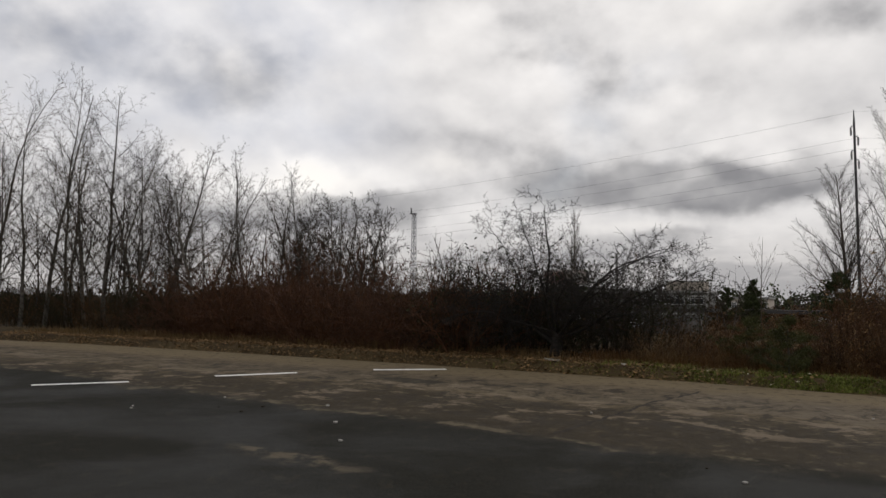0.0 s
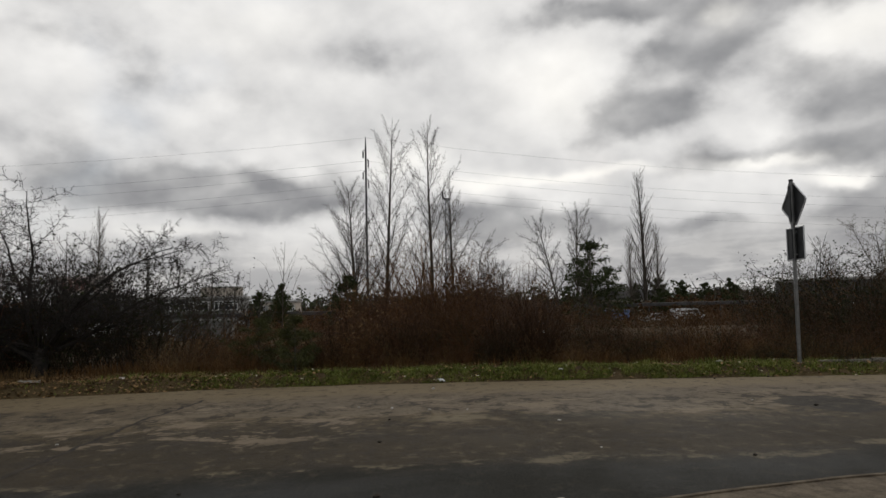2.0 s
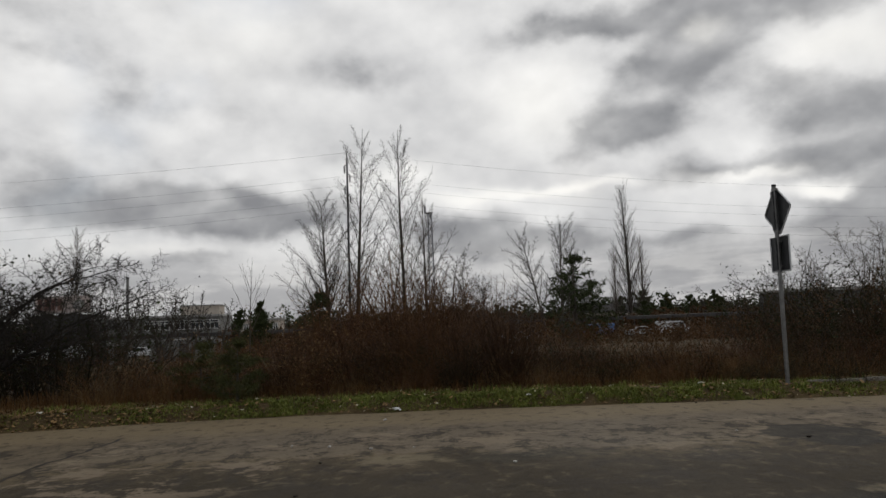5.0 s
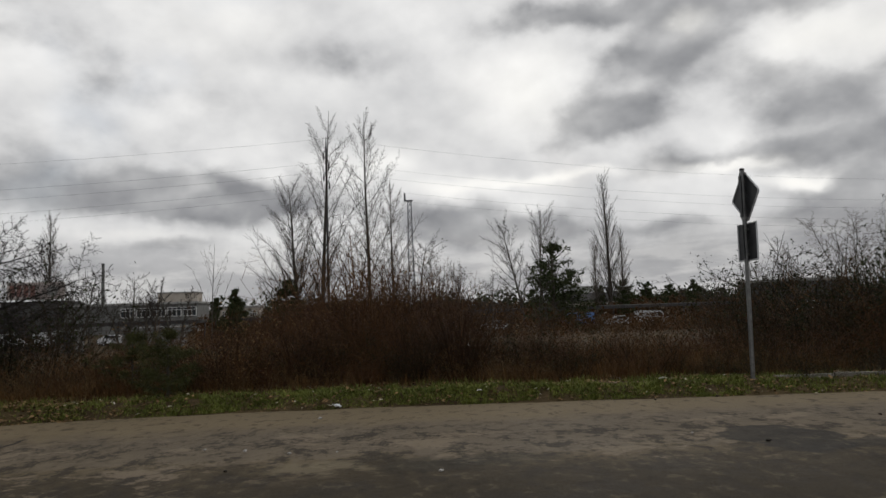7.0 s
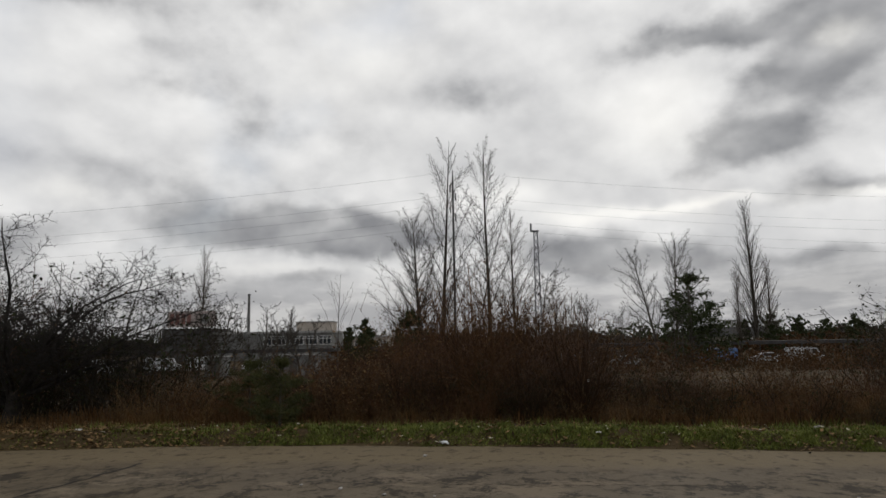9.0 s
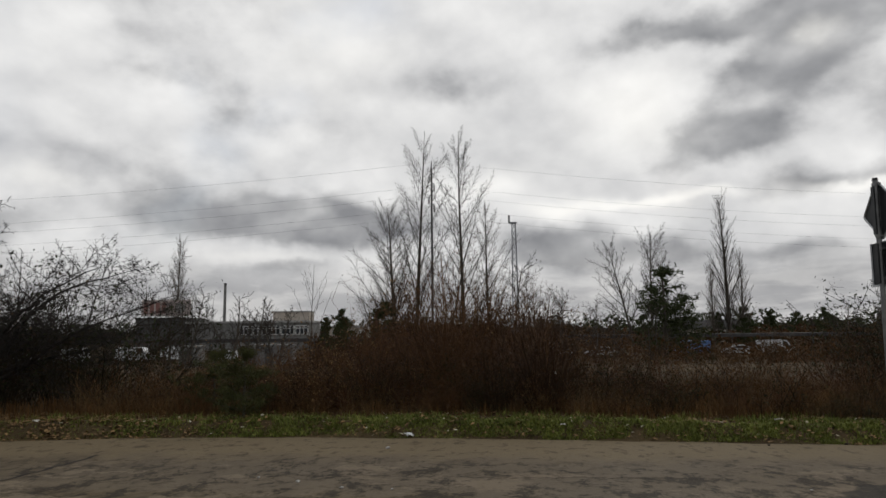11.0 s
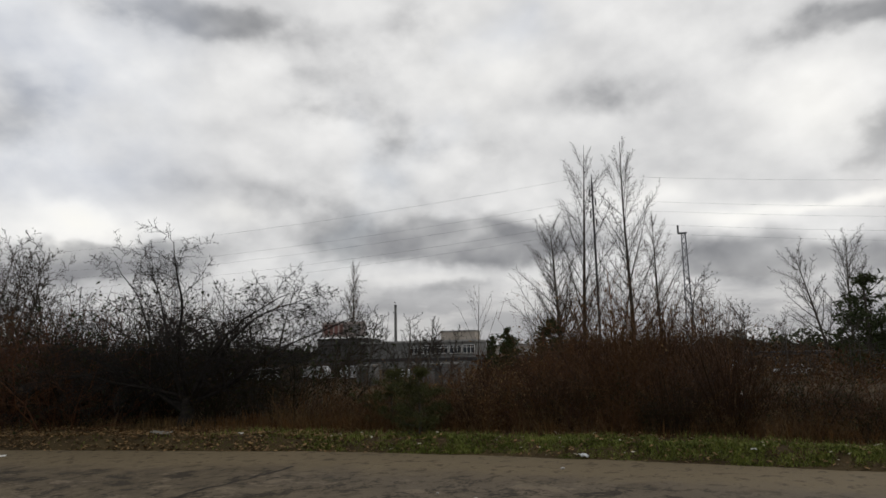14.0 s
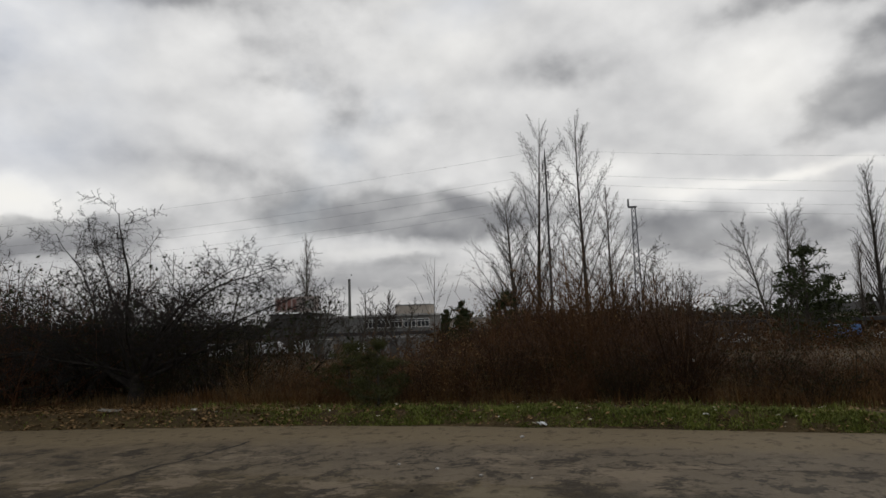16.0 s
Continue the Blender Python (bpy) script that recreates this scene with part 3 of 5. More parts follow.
flat_piece("roadside_corner", [(1.45, 4.66), (2.45, 4.88), (3.6, 5.06), (8, 5.4), (24, 5.0), (24, -30), (0.9, -30), (0.9, 3.6)], 0.0, 0.02, M_SAND,
           "sandy gravel corner beside the road", "verge", ragged=0.07)


flat_piece("edging_strip", [(1.45, 4.67), (2.45, 4.89), (3.6, 5.07), (8, 5.41), (8, 5.37), (3.6, 5.03), (2.45, 4.85), (1.47, 4.63)], 0.012, 0.02, M_SAND,
           "sandy edging strip along the road corner", "edging", ragged=0.012)


def crack(points, width, seed):
    rng = random.Random(seed)
    left, right = [], []
    for (x0, y0), (x1, y1) in zip(points, points[1:]):
        n = max(2, int(math.hypot(x1 - x0, y1 - y0) / 0.09))
        for i in range(n):
            f = i / n
            x, y = x0 + (x1 - x0) * f + rng.uniform(-0.03, 0.03), y0 + (y1 - y0) * f + rng.uniform(-0.03, 0.03)
            h = width * rng.uniform(0.35, 1.0)
            left.append((x - h, y, 0.004))
            right.append((x + h, y + rng.uniform(-0.02, 0.02), 0.004))
    n = len(left)
    faces = [(i, n + i, n + i + 1, i + 1) for i in range(n - 1)]
    tagged(new("road_crack", mesh_of("road_crack", left + right, faces, M_CRACK)), "dirt-filled crack across the worn asphalt", "crack", kind="structure")


crack([(-3.25, 6.3), (-3.1, 7.6), (-3.0, 8.6), (-2.95, 9.5), (-2.7, 10.4), (-2.55, 11.3)], 0.035, 3)
crack([(-3.2, 7.9), (-4.3, 7.7), (-5.9, 7.9)], 0.025, 5)
crack([(0.2, 9.9), (2.2, 9.7), (4.8, 9.5)], 0.02, 6)


def dash(a, b, width, seed):
    """A painted line with chipped edges."""
    rng = random.Random(seed)
    a, b = Vector((*a, 0)), Vector((*b, 0))
    way = (b - a).normalized()
    side = Vector((-way.y, way.x, 0))
    n = 24
    verts, faces = [], []
    for i in range(n + 1):
        c = a + (b - a) * i / n
        for s in (-1, 1):
            verts.append(c + side * s * (width / 2 + rng.uniform(-0.012, 0.012)) + Vector((0, 0, 0.005)))
    for i in range(n):
        faces.append((2 * i, 2 * i + 1, 2 * i + 3, 2 * i + 2))
    tagged(new("road_marking", mesh_of("road_marking", verts, faces, M_PAINT)), "worn white painted dash on the road", "road marking", "dashes of the road line")


dash((-12.08, 5.04), (-11.24, 6.26), 0.16, 1)
dash((-10.76, 7.74), (-9.96, 9.13), 0.19, 2)
dash((-9.08, 10.52), (-7.92, 11.6), 0.21, 3)


# ---------------------------------------------------------------- trees
POPLAR = [dict(k=12, wob=0.012, up=0.02, tip=0.06), dict(n=40, **{"from": 0.10}, to=0.93, ang=36, len=0.44, rad=0.25, k=9, wob=0.025, up=0.028, taper=0.84, tip=0.16),
          dict(n=22, **{"from": 0.10}, ang=38, len=0.24, rad=0.42, k=4, wob=0.05, up=0.035, taper=0.65, min=0.0048), dict(n=6, **{"from": 0.12}, ang=40, len=0.45, rad=0.8, k=2, wob=0.06, up=0.04, min=0.0042)]
OVAL = [dict(k=10, wob=0.02, up=0.02, tip=0.10), dict(n=44, **{"from": 0.07}, to=0.97, ang=40, len=0.56, rad=0.30, k=9, wob=0.035, up=0.03, taper=0.78, tip=0.14),
        dict(n=24, **{"from": 0.12}, ang=34, len=0.28, rad=0.45, k=4, wob=0.07, up=0.03, min=0.0062), dict(n=6, **{"from": 0.15}, ang=38, len=0.42, rad=0.8, k=2, wob=0.08, up=0.03, min=0.0056)]
FORKED = [dict(k=9, wob=0.03, up=0.02, tip=0.12), dict(n=30, **{"from": 0.14}, to=0.97, ang=46, len=0.5, rad=0.36, k=8, wob=0.06, up=0.03, taper=0.65, tip=0.18),
          dict(n=10, **{"from": 0.15}, ang=40, len=0.32, rad=0.5, k=4, wob=0.10, up=0.02, min=0.006), dict(n=8, **{"from": 0.1}, ang=42, len=0.36, rad=0.8, k=2, wob=0.10, up=0.02, min=0.005)]
SLENDER = [dict(k=10, wob=0.075, up=0.035, tip=0.10), dict(n=28, **{"from": 0.12}, to=0.97, ang=42, len=0.40, rad=0.34, k=7, wob=0.08, up=0.02, taper=0.7, tip=0.18),
           dict(n=9, **{"from": 0.12}, ang=46, len=0.36, rad=0.5, k=4, wob=0.12, up=0.0, min=0.0056), dict(n=6, **{"from": 0.12}, ang=50, len=0.42, rad=0.8, k=2, wob=0.14, min=0.0046)]
SPARSE = [dict(k=8, wob=0.06, up=0.0, tip=0.12), dict(n=15, **{"from": 0.2}, to=0.97, ang=52, len=0.52, rad=0.4, k=7, wob=0.09, up=0.03, taper=0.6, tip=0.18),
          dict(n=8, **{"from": 0.15}, ang=44, len=0.34, rad=0.5, k=4, wob=0.12, up=0.02, min=0.007), dict(n=5, **{"from": 0.1}, ang=44, len=0.4, rad=0.8, k=2, wob=0.12, up=0.02, min=0.005)]
WHIP = [dict(k=7, wob=0.03, up=0.03, tip=0.15), dict(n=9, **{"from": 0.15}, to=0.8, ang=26, len=0.5, rad=0.5, k=6, wob=0.04, up=0.03, taper=0.7, tip=0.25),
        dict(n=5, **{"from": 0.2}, ang=30, len=0.3, rad=0.6, k=3, wob=0.05, up=0.03, min=0.006), dict(n=2, **{"from": 0.2}, ang=30, len=0.5, rad=0.8, k=2, wob=0.06, min=0.005)]
COLUMN = [dict(k=9, wob=0.012, up=0.03, tip=0.07), dict(n=80, **{"from": 0.07}, ang=25, len=0.30, rad=0.24, k=7, wob=0.02, up=0.02, taper=0.6, tip=0.25),
          dict(n=10, **{"from": 0.15}, ang=28, len=0.28, rad=0.5, k=3, wob=0.05, up=0.04, min=0.022), dict(n=5, **{"from": 0.15}, ang=30, len=0.45, rad=0.8, k=2, wob=0.06, up=0.03, min=0.018)]
FARBARE = [dict(k=8, wob=0.035, up=0.02, tip=0.12), dict(n=30, **{"from": 0.20}, ang=38, len=0.44, rad=0.38, k=7, wob=0.05, up=0.03, taper=0.62, tip=0.2),
           dict(n=14, **{"from": 0.12}, ang=38, len=0.30, rad=0.5, k=3, wob=0.08, up=0.03, min=0.019), dict(n=6, **{"from": 0.15}, ang=42, len=0.42, rad=0.8, k=2, wob=0.10, min=0.016)]
SMALL = [dict(k=6, wob=0.07, up=0.03, tip=0.15), dict(n=16, **{"from": 0.15}, ang=42, len=0.45, rad=0.42, k=5, wob=0.10, up=0.04, taper=0.6, tip=0.2),
         dict(n=8, **{"from": 0.12}, ang=42, len=0.38, rad=0.5, k=3, wob=0.12, up=0.03, min=0.010), dict(n=5, **{"from": 0.15}, ang=42, len=0.45, rad=0.8, k=2, wob=0.12, min=0.008)]


def bare_tree(x, y, top, radius, spec, seed, label, bark=M_BARK, twig=M_TWIG, lean=(0.0, 0.0), name="bare_tree", stems=1, leaves=None, grow_to=None):
    """A leafless tree: trunk and crown of limbs and twigs; with leaves: (material, size, each, spread)."""
    rng = random.Random(seed)
    z0 = ground_height(x, y) - 0.06
    t = thing(name, label, "tree", (x, y, z0), group="roadside trees")
    h = (top - z0) * 0.95
    out = [[] for _ in spec]
    for i in range(stems):
        a = i * 2.1 + rng.uniform(0, 1)
        off = 0.0 if stems == 1 else 0.25
        d = Vector((lean[0] + off * 0.55 * math.cos(a), lean[1] + off * 0.55 * math.sin(a), 1)).normalized()
        grow(rng, (off * math.cos(a) * (i > 0), off * math.sin(a) * (i > 0), 0), tuple(d), h * (1.0 if i == 0 else rng.uniform(0.7, 0.97)), radius, 0, spec, out)
    v, q = tubes(out[0], 9)
    part("trunk", soup("trunk", v, q, bark, True), bark, t)
    groups = [(out[1], 5), (out[2], 3)] + [(o, 3) for o in out[3:]]
    v, q = joined(groups)
    part("crown", soup("crown", v, q, twig, False), twig, t)
    if leaves:
        mat, size, each, spread = leaves
        spots = [p[0][-1] for p in out[-1]]
        nrng = np.random.default_rng(seed)
        spots = np.array(spots)[nrng.random(len(spots)) < each]
        lv, lq = leaf_cloud(nrng, spots, size, 2, spread)
        part("foliage", soup("foliage", lv, lq, mat), mat, t, "few withered leaves still hanging")
    return t


TALL = "tall leafless poplar with upswept grey branches"
bare_tree(0.75, 28, 9.85, 0.10, POPLAR, 11, TALL, M_BARK, M_TWIG, (0.09, 0), "poplar")
bare_tree(2.62, 26, 9.15, 0.09, POPLAR, 12, TALL, M_BARK, M_TWIG, (-0.01, 0), "poplar")
bare_tree(-0.5, 36, 8.1, 0.13, OVAL, 13, "broad leafless tree with many upright limbs", M_BARK, M_TWIG, (-0.03, 0))
bare_tree(3.55, 27, 6.7, 0.07, POPLAR, 14, "young leafless poplar among brushwood", M_BARK, M_TWIGPALE, (0.0, 0), "poplar")
bare_tree(4.35, 27, 4.2, 0.05, FORKED, 15, "small leafless tree among brushwood", M_BARK, M_TWIG, (0.03, 0))
bare_tree(4.9, 26, 3.9, 0.04, SLENDER, 16, "thin leafless sapling among brushwood", M_BARK, M_TWIGPALE, (0.05, 0))
bare_tree(1.9, 29, 6.2, 0.05, SLENDER, 17, "thin leafless sapling between the poplars", M_BARK, M_TWIGPALE)
bare_tree(-3.8, 31, 4.65, 0.03, WHIP, 18, "thin leafless sapling above the scrub", M_BARK, M_TWIGPALE, (0.02, 0))

# the thicket of slender trees: place and height of each crown
THICKET = [(-30.4, 12.3, 11.2), (-29.4, 13.1, 10.6), (-28.5, 13.6, 10.4), (-27.6, 14.0, 10.95), (-26.9, 14.4, 9.2), (-26.3, 14.8, 10.4), (-25.7, 15.2, 8.8),
           (-25.0, 15.5, 8.3), (-24.5, 16.1, 8.5), (-23.9, 16.6, 8.2), (-23.0, 17.2, 7.2), (-21.2, 15.2, 7.1), (-23.5, 18.4, 7.4), (-22.5, 19.0, 8.4),
           (-31.2, 12.6, 10.2), (-32.2, 13.4, 9.6), (-29.0, 15.0, 9.0), (-27.2, 16.5, 8.6), (-25.9, 17.6, 8.0),
           (-22.0, 20.0, 7.2), (-21.3, 20.5, 6.6), (-20.9, 21.2, 7.7), (-19.6, 20.6, 6.2)]
for i, (x, y, top) in enumerate(THICKET):
    bare_tree(x, y, top, 0.042 + 0.012 * (i % 3) + 0.0026 * top, SLENDER, 40 + i, "slender leafless birch with dark twigs" if i % 3 else "slender leafless alder with thin dark twigs",
              M_BIRCH if i % 3 else M_BARK, M_TWIG if i % 2 else M_TWIGPALE, (random.Random(i).uniform(-0.07, 0.07), random.Random(i + 9).uniform(-0.06, 0.06)), "birch" if i % 3 else "alder", leaves=(M_DRYLEAF, 0.02, 0.05, 0.03))
for i in range(20):
    trng = random.Random(300 + i)
    x = -33.0 + 0.66 * i + trng.uniform(-0.4, 0.4)
    y = 15.5 + 0.33 * i + trng.uniform(-0.8, 1.5)
    bare_tree(x, y, float(np.interp(x, [-33, -27, -24, -20], [9.0, 9.2, 7.2, 5.8])) * trng.uniform(0.8, 1.08), 0.05, SLENDER, 320 + i, "slender leafless alder in a thicket", M_BARK, M_TWIG,
              (trng.uniform(-0.12, 0.12), trng.uniform(-0.08, 0.08)), "alder")
for i, (x, y, top) in enumerate([(-18.6, 20, 5.9), (-17.4, 20.6, 5.5), (-16.4, 21, 4.9), (-20.0, 19.5, 5.6), (-19.2, 18.8, 5.5), (-17.9, 19.2, 5.2), (-16.9, 19.6, 4.9)]):
    bare_tree(x, y, top, 0.05, SMALL, 70 + i, "small bushy tree with some withered leaves", M_BARK, M_TWIG, name="bushy_tree", stems=3, leaves=(M_DRYLEAF, 0.018, 0.4, 0.05))

# far trees
for i, (x, y, top) in enumerate([(27.6, 92, 13.4), (29.9, 92, 14.2), (32.0, 93, 11.0)]):
    bare_tree(x, y, top, 0.22, FARBARE, 80 + i, "tall leafless tree behind the scrub", M_BARK, M_TWIG, (-0.14 if i == 0 else 0.02, 0))
bare_tree(55.2, 127, 26.6, 0.45, COLUMN, 84, "columnar leafless poplar in the distance", M_BARK, M_TWIG, name="poplar")
bare_tree(58.4, 128, 15.5, 0.3, COLUMN, 85, "columnar leafless poplar in the distance", M_BARK, M_TWIGPALE, name="poplar")
bare_tree(53.0, 129, 14.0, 0.25, COLUMN, 86, "columnar leafless poplar in the distance", M_BARK, M_TWIGPALE, name="poplar")
bare_tree(-60.2, 157, 23.8, 0.4, COLUMN, 87, "columnar leafless poplar beside the offices", M_BARK, M_TWIGPALE, name="poplar")
bare_tree(-54.0, 150, 10.5, 0.15, FARBARE, 88, "small leafless tree before the offices", M_BARK, M_TWIG)
bare_tree(-36.2, 148, 8.0, 0.15, FARBARE, 89, "small leafless tree before the offices", M_BARK, M_TWIG)
for i, (x, y, top) in enumerate([(9.5, 45, 4.2), (11.4, 45, 3.3), (10.2, 50, 4.4), (13.1, 50, 3.6), (7.2, 42, 3.6), (15.5, 55, 3.6), (18.5, 55, 3.4), (24.5, 40, 3.0), (27.2, 40, 3.1),
                                 (29.8, 44, 3.3), (32.5, 46, 3.2), (35.5, 46, 3.6), (-12.5, 52, 3.2), (-15.5, 60, 3.4), (-19.0, 60, 3.0), (5.8, 33, 3.2), (-9.4, 30, 2.9), (-8.3, 29, 3.3), (-7.2, 31, 3.3), (-6.0, 30, 2.9), (-4.7, 29, 2.5)]):
    bare_tree(x, y, top, 0.06, SMALL, 100 + i, "small leafless tree rising from the scrub", M_BARK, M_TWIG, stems=2)

# beside the sign
for i, (x, y, top) in enumerate([(18.8, 24.2, 3.9), (20.2, 24.5, 4.4), (21.1, 24.6, 4.9), (21.9, 25.0, 4.6), (22.5, 25.3, 5.1), (23.3, 25.2, 4.9), (24.4, 25.5, 4.6), (17.4, 24.0, 3.5)]):
    bare_tree(x, y, top, 0.035, SLENDER, 130 + i, "young leafless birch behind the hedge", M_BIRCH, M_TWIGPALE, name="birch")
bare_tree(20.5, 20, 5.1, 0.06, SPARSE, 140, "small tree with withered dark leaves", M_BARK, M_TWIG, name="leafy_tree", leaves=(M_DRYLEAF, 0.06, 0.11, 0.07))
bare_tree(21.9, 19, 4.9, 0.06, SPARSE, 141, "small tree with withered dark leaves", M_BARK, M_TWIG, name="leafy_tree", leaves=(M_DRYLEAF, 0.06, 0.11, 0.07))
bare_tree(19.2, 19.6, 3.9, 0.045, SPARSE, 142, "small tree with withered dark leaves", M_BARK, M_TWIG, name="leafy_tree", leaves=(M_DRYLEAF, 0.06, 0.11, 0.07))


def apple_tree(x, y, seed):
    """The old apple tree: a short leaning trunk that parts low into long crooked limbs."""
    rng = random.Random(seed)
    z0 = ground_height(x, y) - 0.05
    t = thing("apple_tree", "old leafless apple tree with crooked spreading limbs", "tree", (x, y, z0), group="roadside trees")
    side = [dict(n=20, **{"from": 0.16}, ang=54, len=0.32, rad=0.36, k=6, wob=0.18, up=0.0, taper=0.35, tip=0.3),
            dict(n=13, **{"from": 0.1}, ang=56, len=0.42, rad=0.5, k=4, wob=0.22, up=0.0, min=0.0048), dict(n=5, **{"from": 0.15}, ang=50, len=0.46, rad=0.7, k=3, wob=0.22, up=0.01, min=0.004),
            dict(n=1, **{"from": 0.3}, ang=45, len=0.6, rad=0.9, k=2, wob=0.2, min=0.0034)]
    out = [[] for _ in range(5)]
    trunk = [([(0, 0, -0.1), (0.03, 0, 0.15), (0.06, 0.02, 0.35), (0.03, 0.03, 0.62)], [0.19, 0.145, 0.14, 0.09])]
    # the limbs: way, length, how far they arch over, thickness
    limbs = [(-0.62, 0.1, 1.0, 4.3, -0.055, 0.07), (-0.8, -0.4, 1.0, 4.2, -0.055, 0.06), (-0.85, 0.5, 1.0, 4.2, -0.052, 0.055), (-1.0, 0.1, 0.9, 3.9, -0.035, 0.05), (0.0, 0.0, 1.3, 3.5, -0.01, 0.07),
             (-0.3, -0.3, 1.2, 3.4, -0.04, 0.05), (0.3, 0.2, 1.1, 3.7, -0.055, 0.06), (0.6, -0.1, 1.0, 3.9, -0.05, 0.06), (0.9, 0.4, 0.9, 3.8, -0.04, 0.05), (1.3, -0.1, 0.45, 3.9, 0.012, 0.055),
             (1.1, -0.5, 0.55, 2.8, 0.0, 0.045), (-1.25, -0.2, 0.5, 2.6, 0.02, 0.05), (-1.0, -0.7, 0.8, 2.9, -0.02, 0.045), (0.1, 0.8, 1.1, 3.2, -0.05, 0.05), (0.3, -0.8, 1.0, 2.9, -0.05, 0.045)]
    for i, (dx, dy, dz, length, arch, thick_) in enumerate(limbs):
        d = Vector((dx, dy, dz)).normalized()
        spec = [dict(k=14, wob=0.115, up=arch, tip=0.12)] + side
        grow(rng, (0.04, 0.02, 0.2 + 0.03 * i), tuple(d), length, thick_ * 0.8, 0, spec, out)
    v, q = tubes(trunk, 12)
    part("trunk", soup("trunk", v, q, M_DARKBARK, True), M_DARKBARK, t)
    for poly in out[0]:
        v, q = tubes([poly], 8)
        part("limb", soup("limb", v, q, M_DARKBARK, True), M_DARKBARK, t)
    v, q = joined([(out[1], 5), (out[2], 4), (out[3], 3), (out[4], 3)])
    part("twig_crown", soup("twig_crown", v, q, M_DARKBARK), M_DARKBARK, t)
    nrng = np.random.default_rng(seed)
    tips = np.array([p[0][-1] for p in out[3]])
    tips = tips[nrng.random(len(tips)) < 0.006]
    v, q = leaf_cloud(nrng, tips, 0.04, 1, 0.02)
    part("foliage", soup("foliage", v, q, M_DRYLEAF), M_DRYLEAF, t, "last few withered leaves")
    return t


apple_tree(-6.5, 14.3, 5)


def conifer(x, y, top, spread, seed, label, name="pine", needles=M_NEEDLE, tiers=9, low=0.16, each=26, slim=0.16, shape=0.8):
    """A pine: uneven tiers of long branches that carry flat pads of needles."""
    rng = random.Random(seed)
    nrng = np.random.default_rng(seed)
    z0 = ground_height(x, y) - 0.05
    h = top - z0
    t = thing(name, label, "tree", (x, y, z0), group="conifers")
    bole = [([(0, 0, 0), (0, 0, h * 0.4), (0, 0, h * 0.75), (0, 0, h)], [0.024 * h, 0.018 * h, 0.011 * h, 0.003 * h])]
    limbs, spots = [], []
    for i in range(tiers):
        f = low + (0.97 - low) * i / (tiers - 1)
        reach = spread * ((1 - f) ** shape + 0.06)
        for j in range(6 if f < 0.8 else 4):
            a = j * 1.05 + i * 0.7 + rng.uniform(-0.45, 0.45)
            r = reach * rng.uniform(0.5, 1.12)
            lift = r * rng.uniform(0.0, 0.7)
            zf = f * h + rng.uniform(-0.9, 0.9) * h / tiers * (f < 0.9)
            b = (r * math.cos(a), r * math.sin(a), zf + lift)
            limbs.append(([(0, 0, zf), (b[0] * 0.5, b[1] * 0.5, zf + lift * 0.3), b], [0.006 * h, 0.004 * h, 0.002 * h]))
            for s in (0.45, 0.65, 0.82, 1.0):
                side = 0.22 * r * (1.1 - s)
                for k in (-1, 1):
                    spots.append((b[0] * s - k * side * math.sin(a), b[1] * s + k * side * math.cos(a), zf + lift * s * s))
    spots += [(0.01 * h, 0, h * z) for z in (0.9, 0.95, 0.99)]
    v, q = joined([(bole, 8), (limbs, 3)])
    part("trunk", soup("trunk", v, q, M_BARK), M_BARK, t, "trunk with its branches")
    v, q = leaf_cloud(nrng, spots, 0.035 * h if h > 2 else 0.05 * h, each, 0.045 * spread + 0.006 * h, 0.75, slim)
    part("needle_crown", soup("needle_crown", v, q, needles), needles, t)
    return t


conifer(26.3, 76, 7.9, 4.6, 1, "dark green pine with tiered branches", tiers=9, each=6, slim=0.2, shape=0.62)
conifer(28.8, 77, 5.0, 3.6, 2, "low dark green pine beside a taller one", tiers=7, each=6, slim=0.2, shape=0.5)
conifer(-9.9, 79, 3.95, 1.9, 3, "small dark spruce with a pointed top", "spruce", each=9, slim=0.25)
conifer(-1.38, 13.5, 1.2, 0.68, 4, "small bushy dark green pine sapling in the grass", "pine_sapling", M_SAPLING, tiers=7, low=0.03, each=24, slim=0.07, shape=0.5)
conifer(-2.25, 14.6, 1.15, 0.7, 5, "small dark green pine sapling behind the verge", "pine_sapling", M_SAPLING, tiers=7, low=0.03, each=24, slim=0.07, shape=0.5)
conifer(-1.0, 35, 2.9, 1.5, 6, "dark small conifer at the foot of a bare tree", "spruce", each=9, slim=0.25)
for i, (x, y, top) in enumerate([(58.5, 140, 5.2), (62.5, 135, 4.6), (68.0, 150, 6.5), (55.0, 120, 3.6), (74.0, 150, 5.6), (80.0, 150, 5.2), (86.0, 150, 6.4), (70.0, 120, 4.0),
                                 (-14.0, 110, 4.2), (-19.0, 120, 4.6), (40.0, 130, 4.6), (46.0, 135, 4.2)]):
    conifer(x, y, top * 0.85, (0.30 + 0.08 * (i % 3)) * (top + 2.6), 10 + i, "dark conifer on the far tree line", "pine", tiers=7, each=12, slim=0.3, shape=0.6)


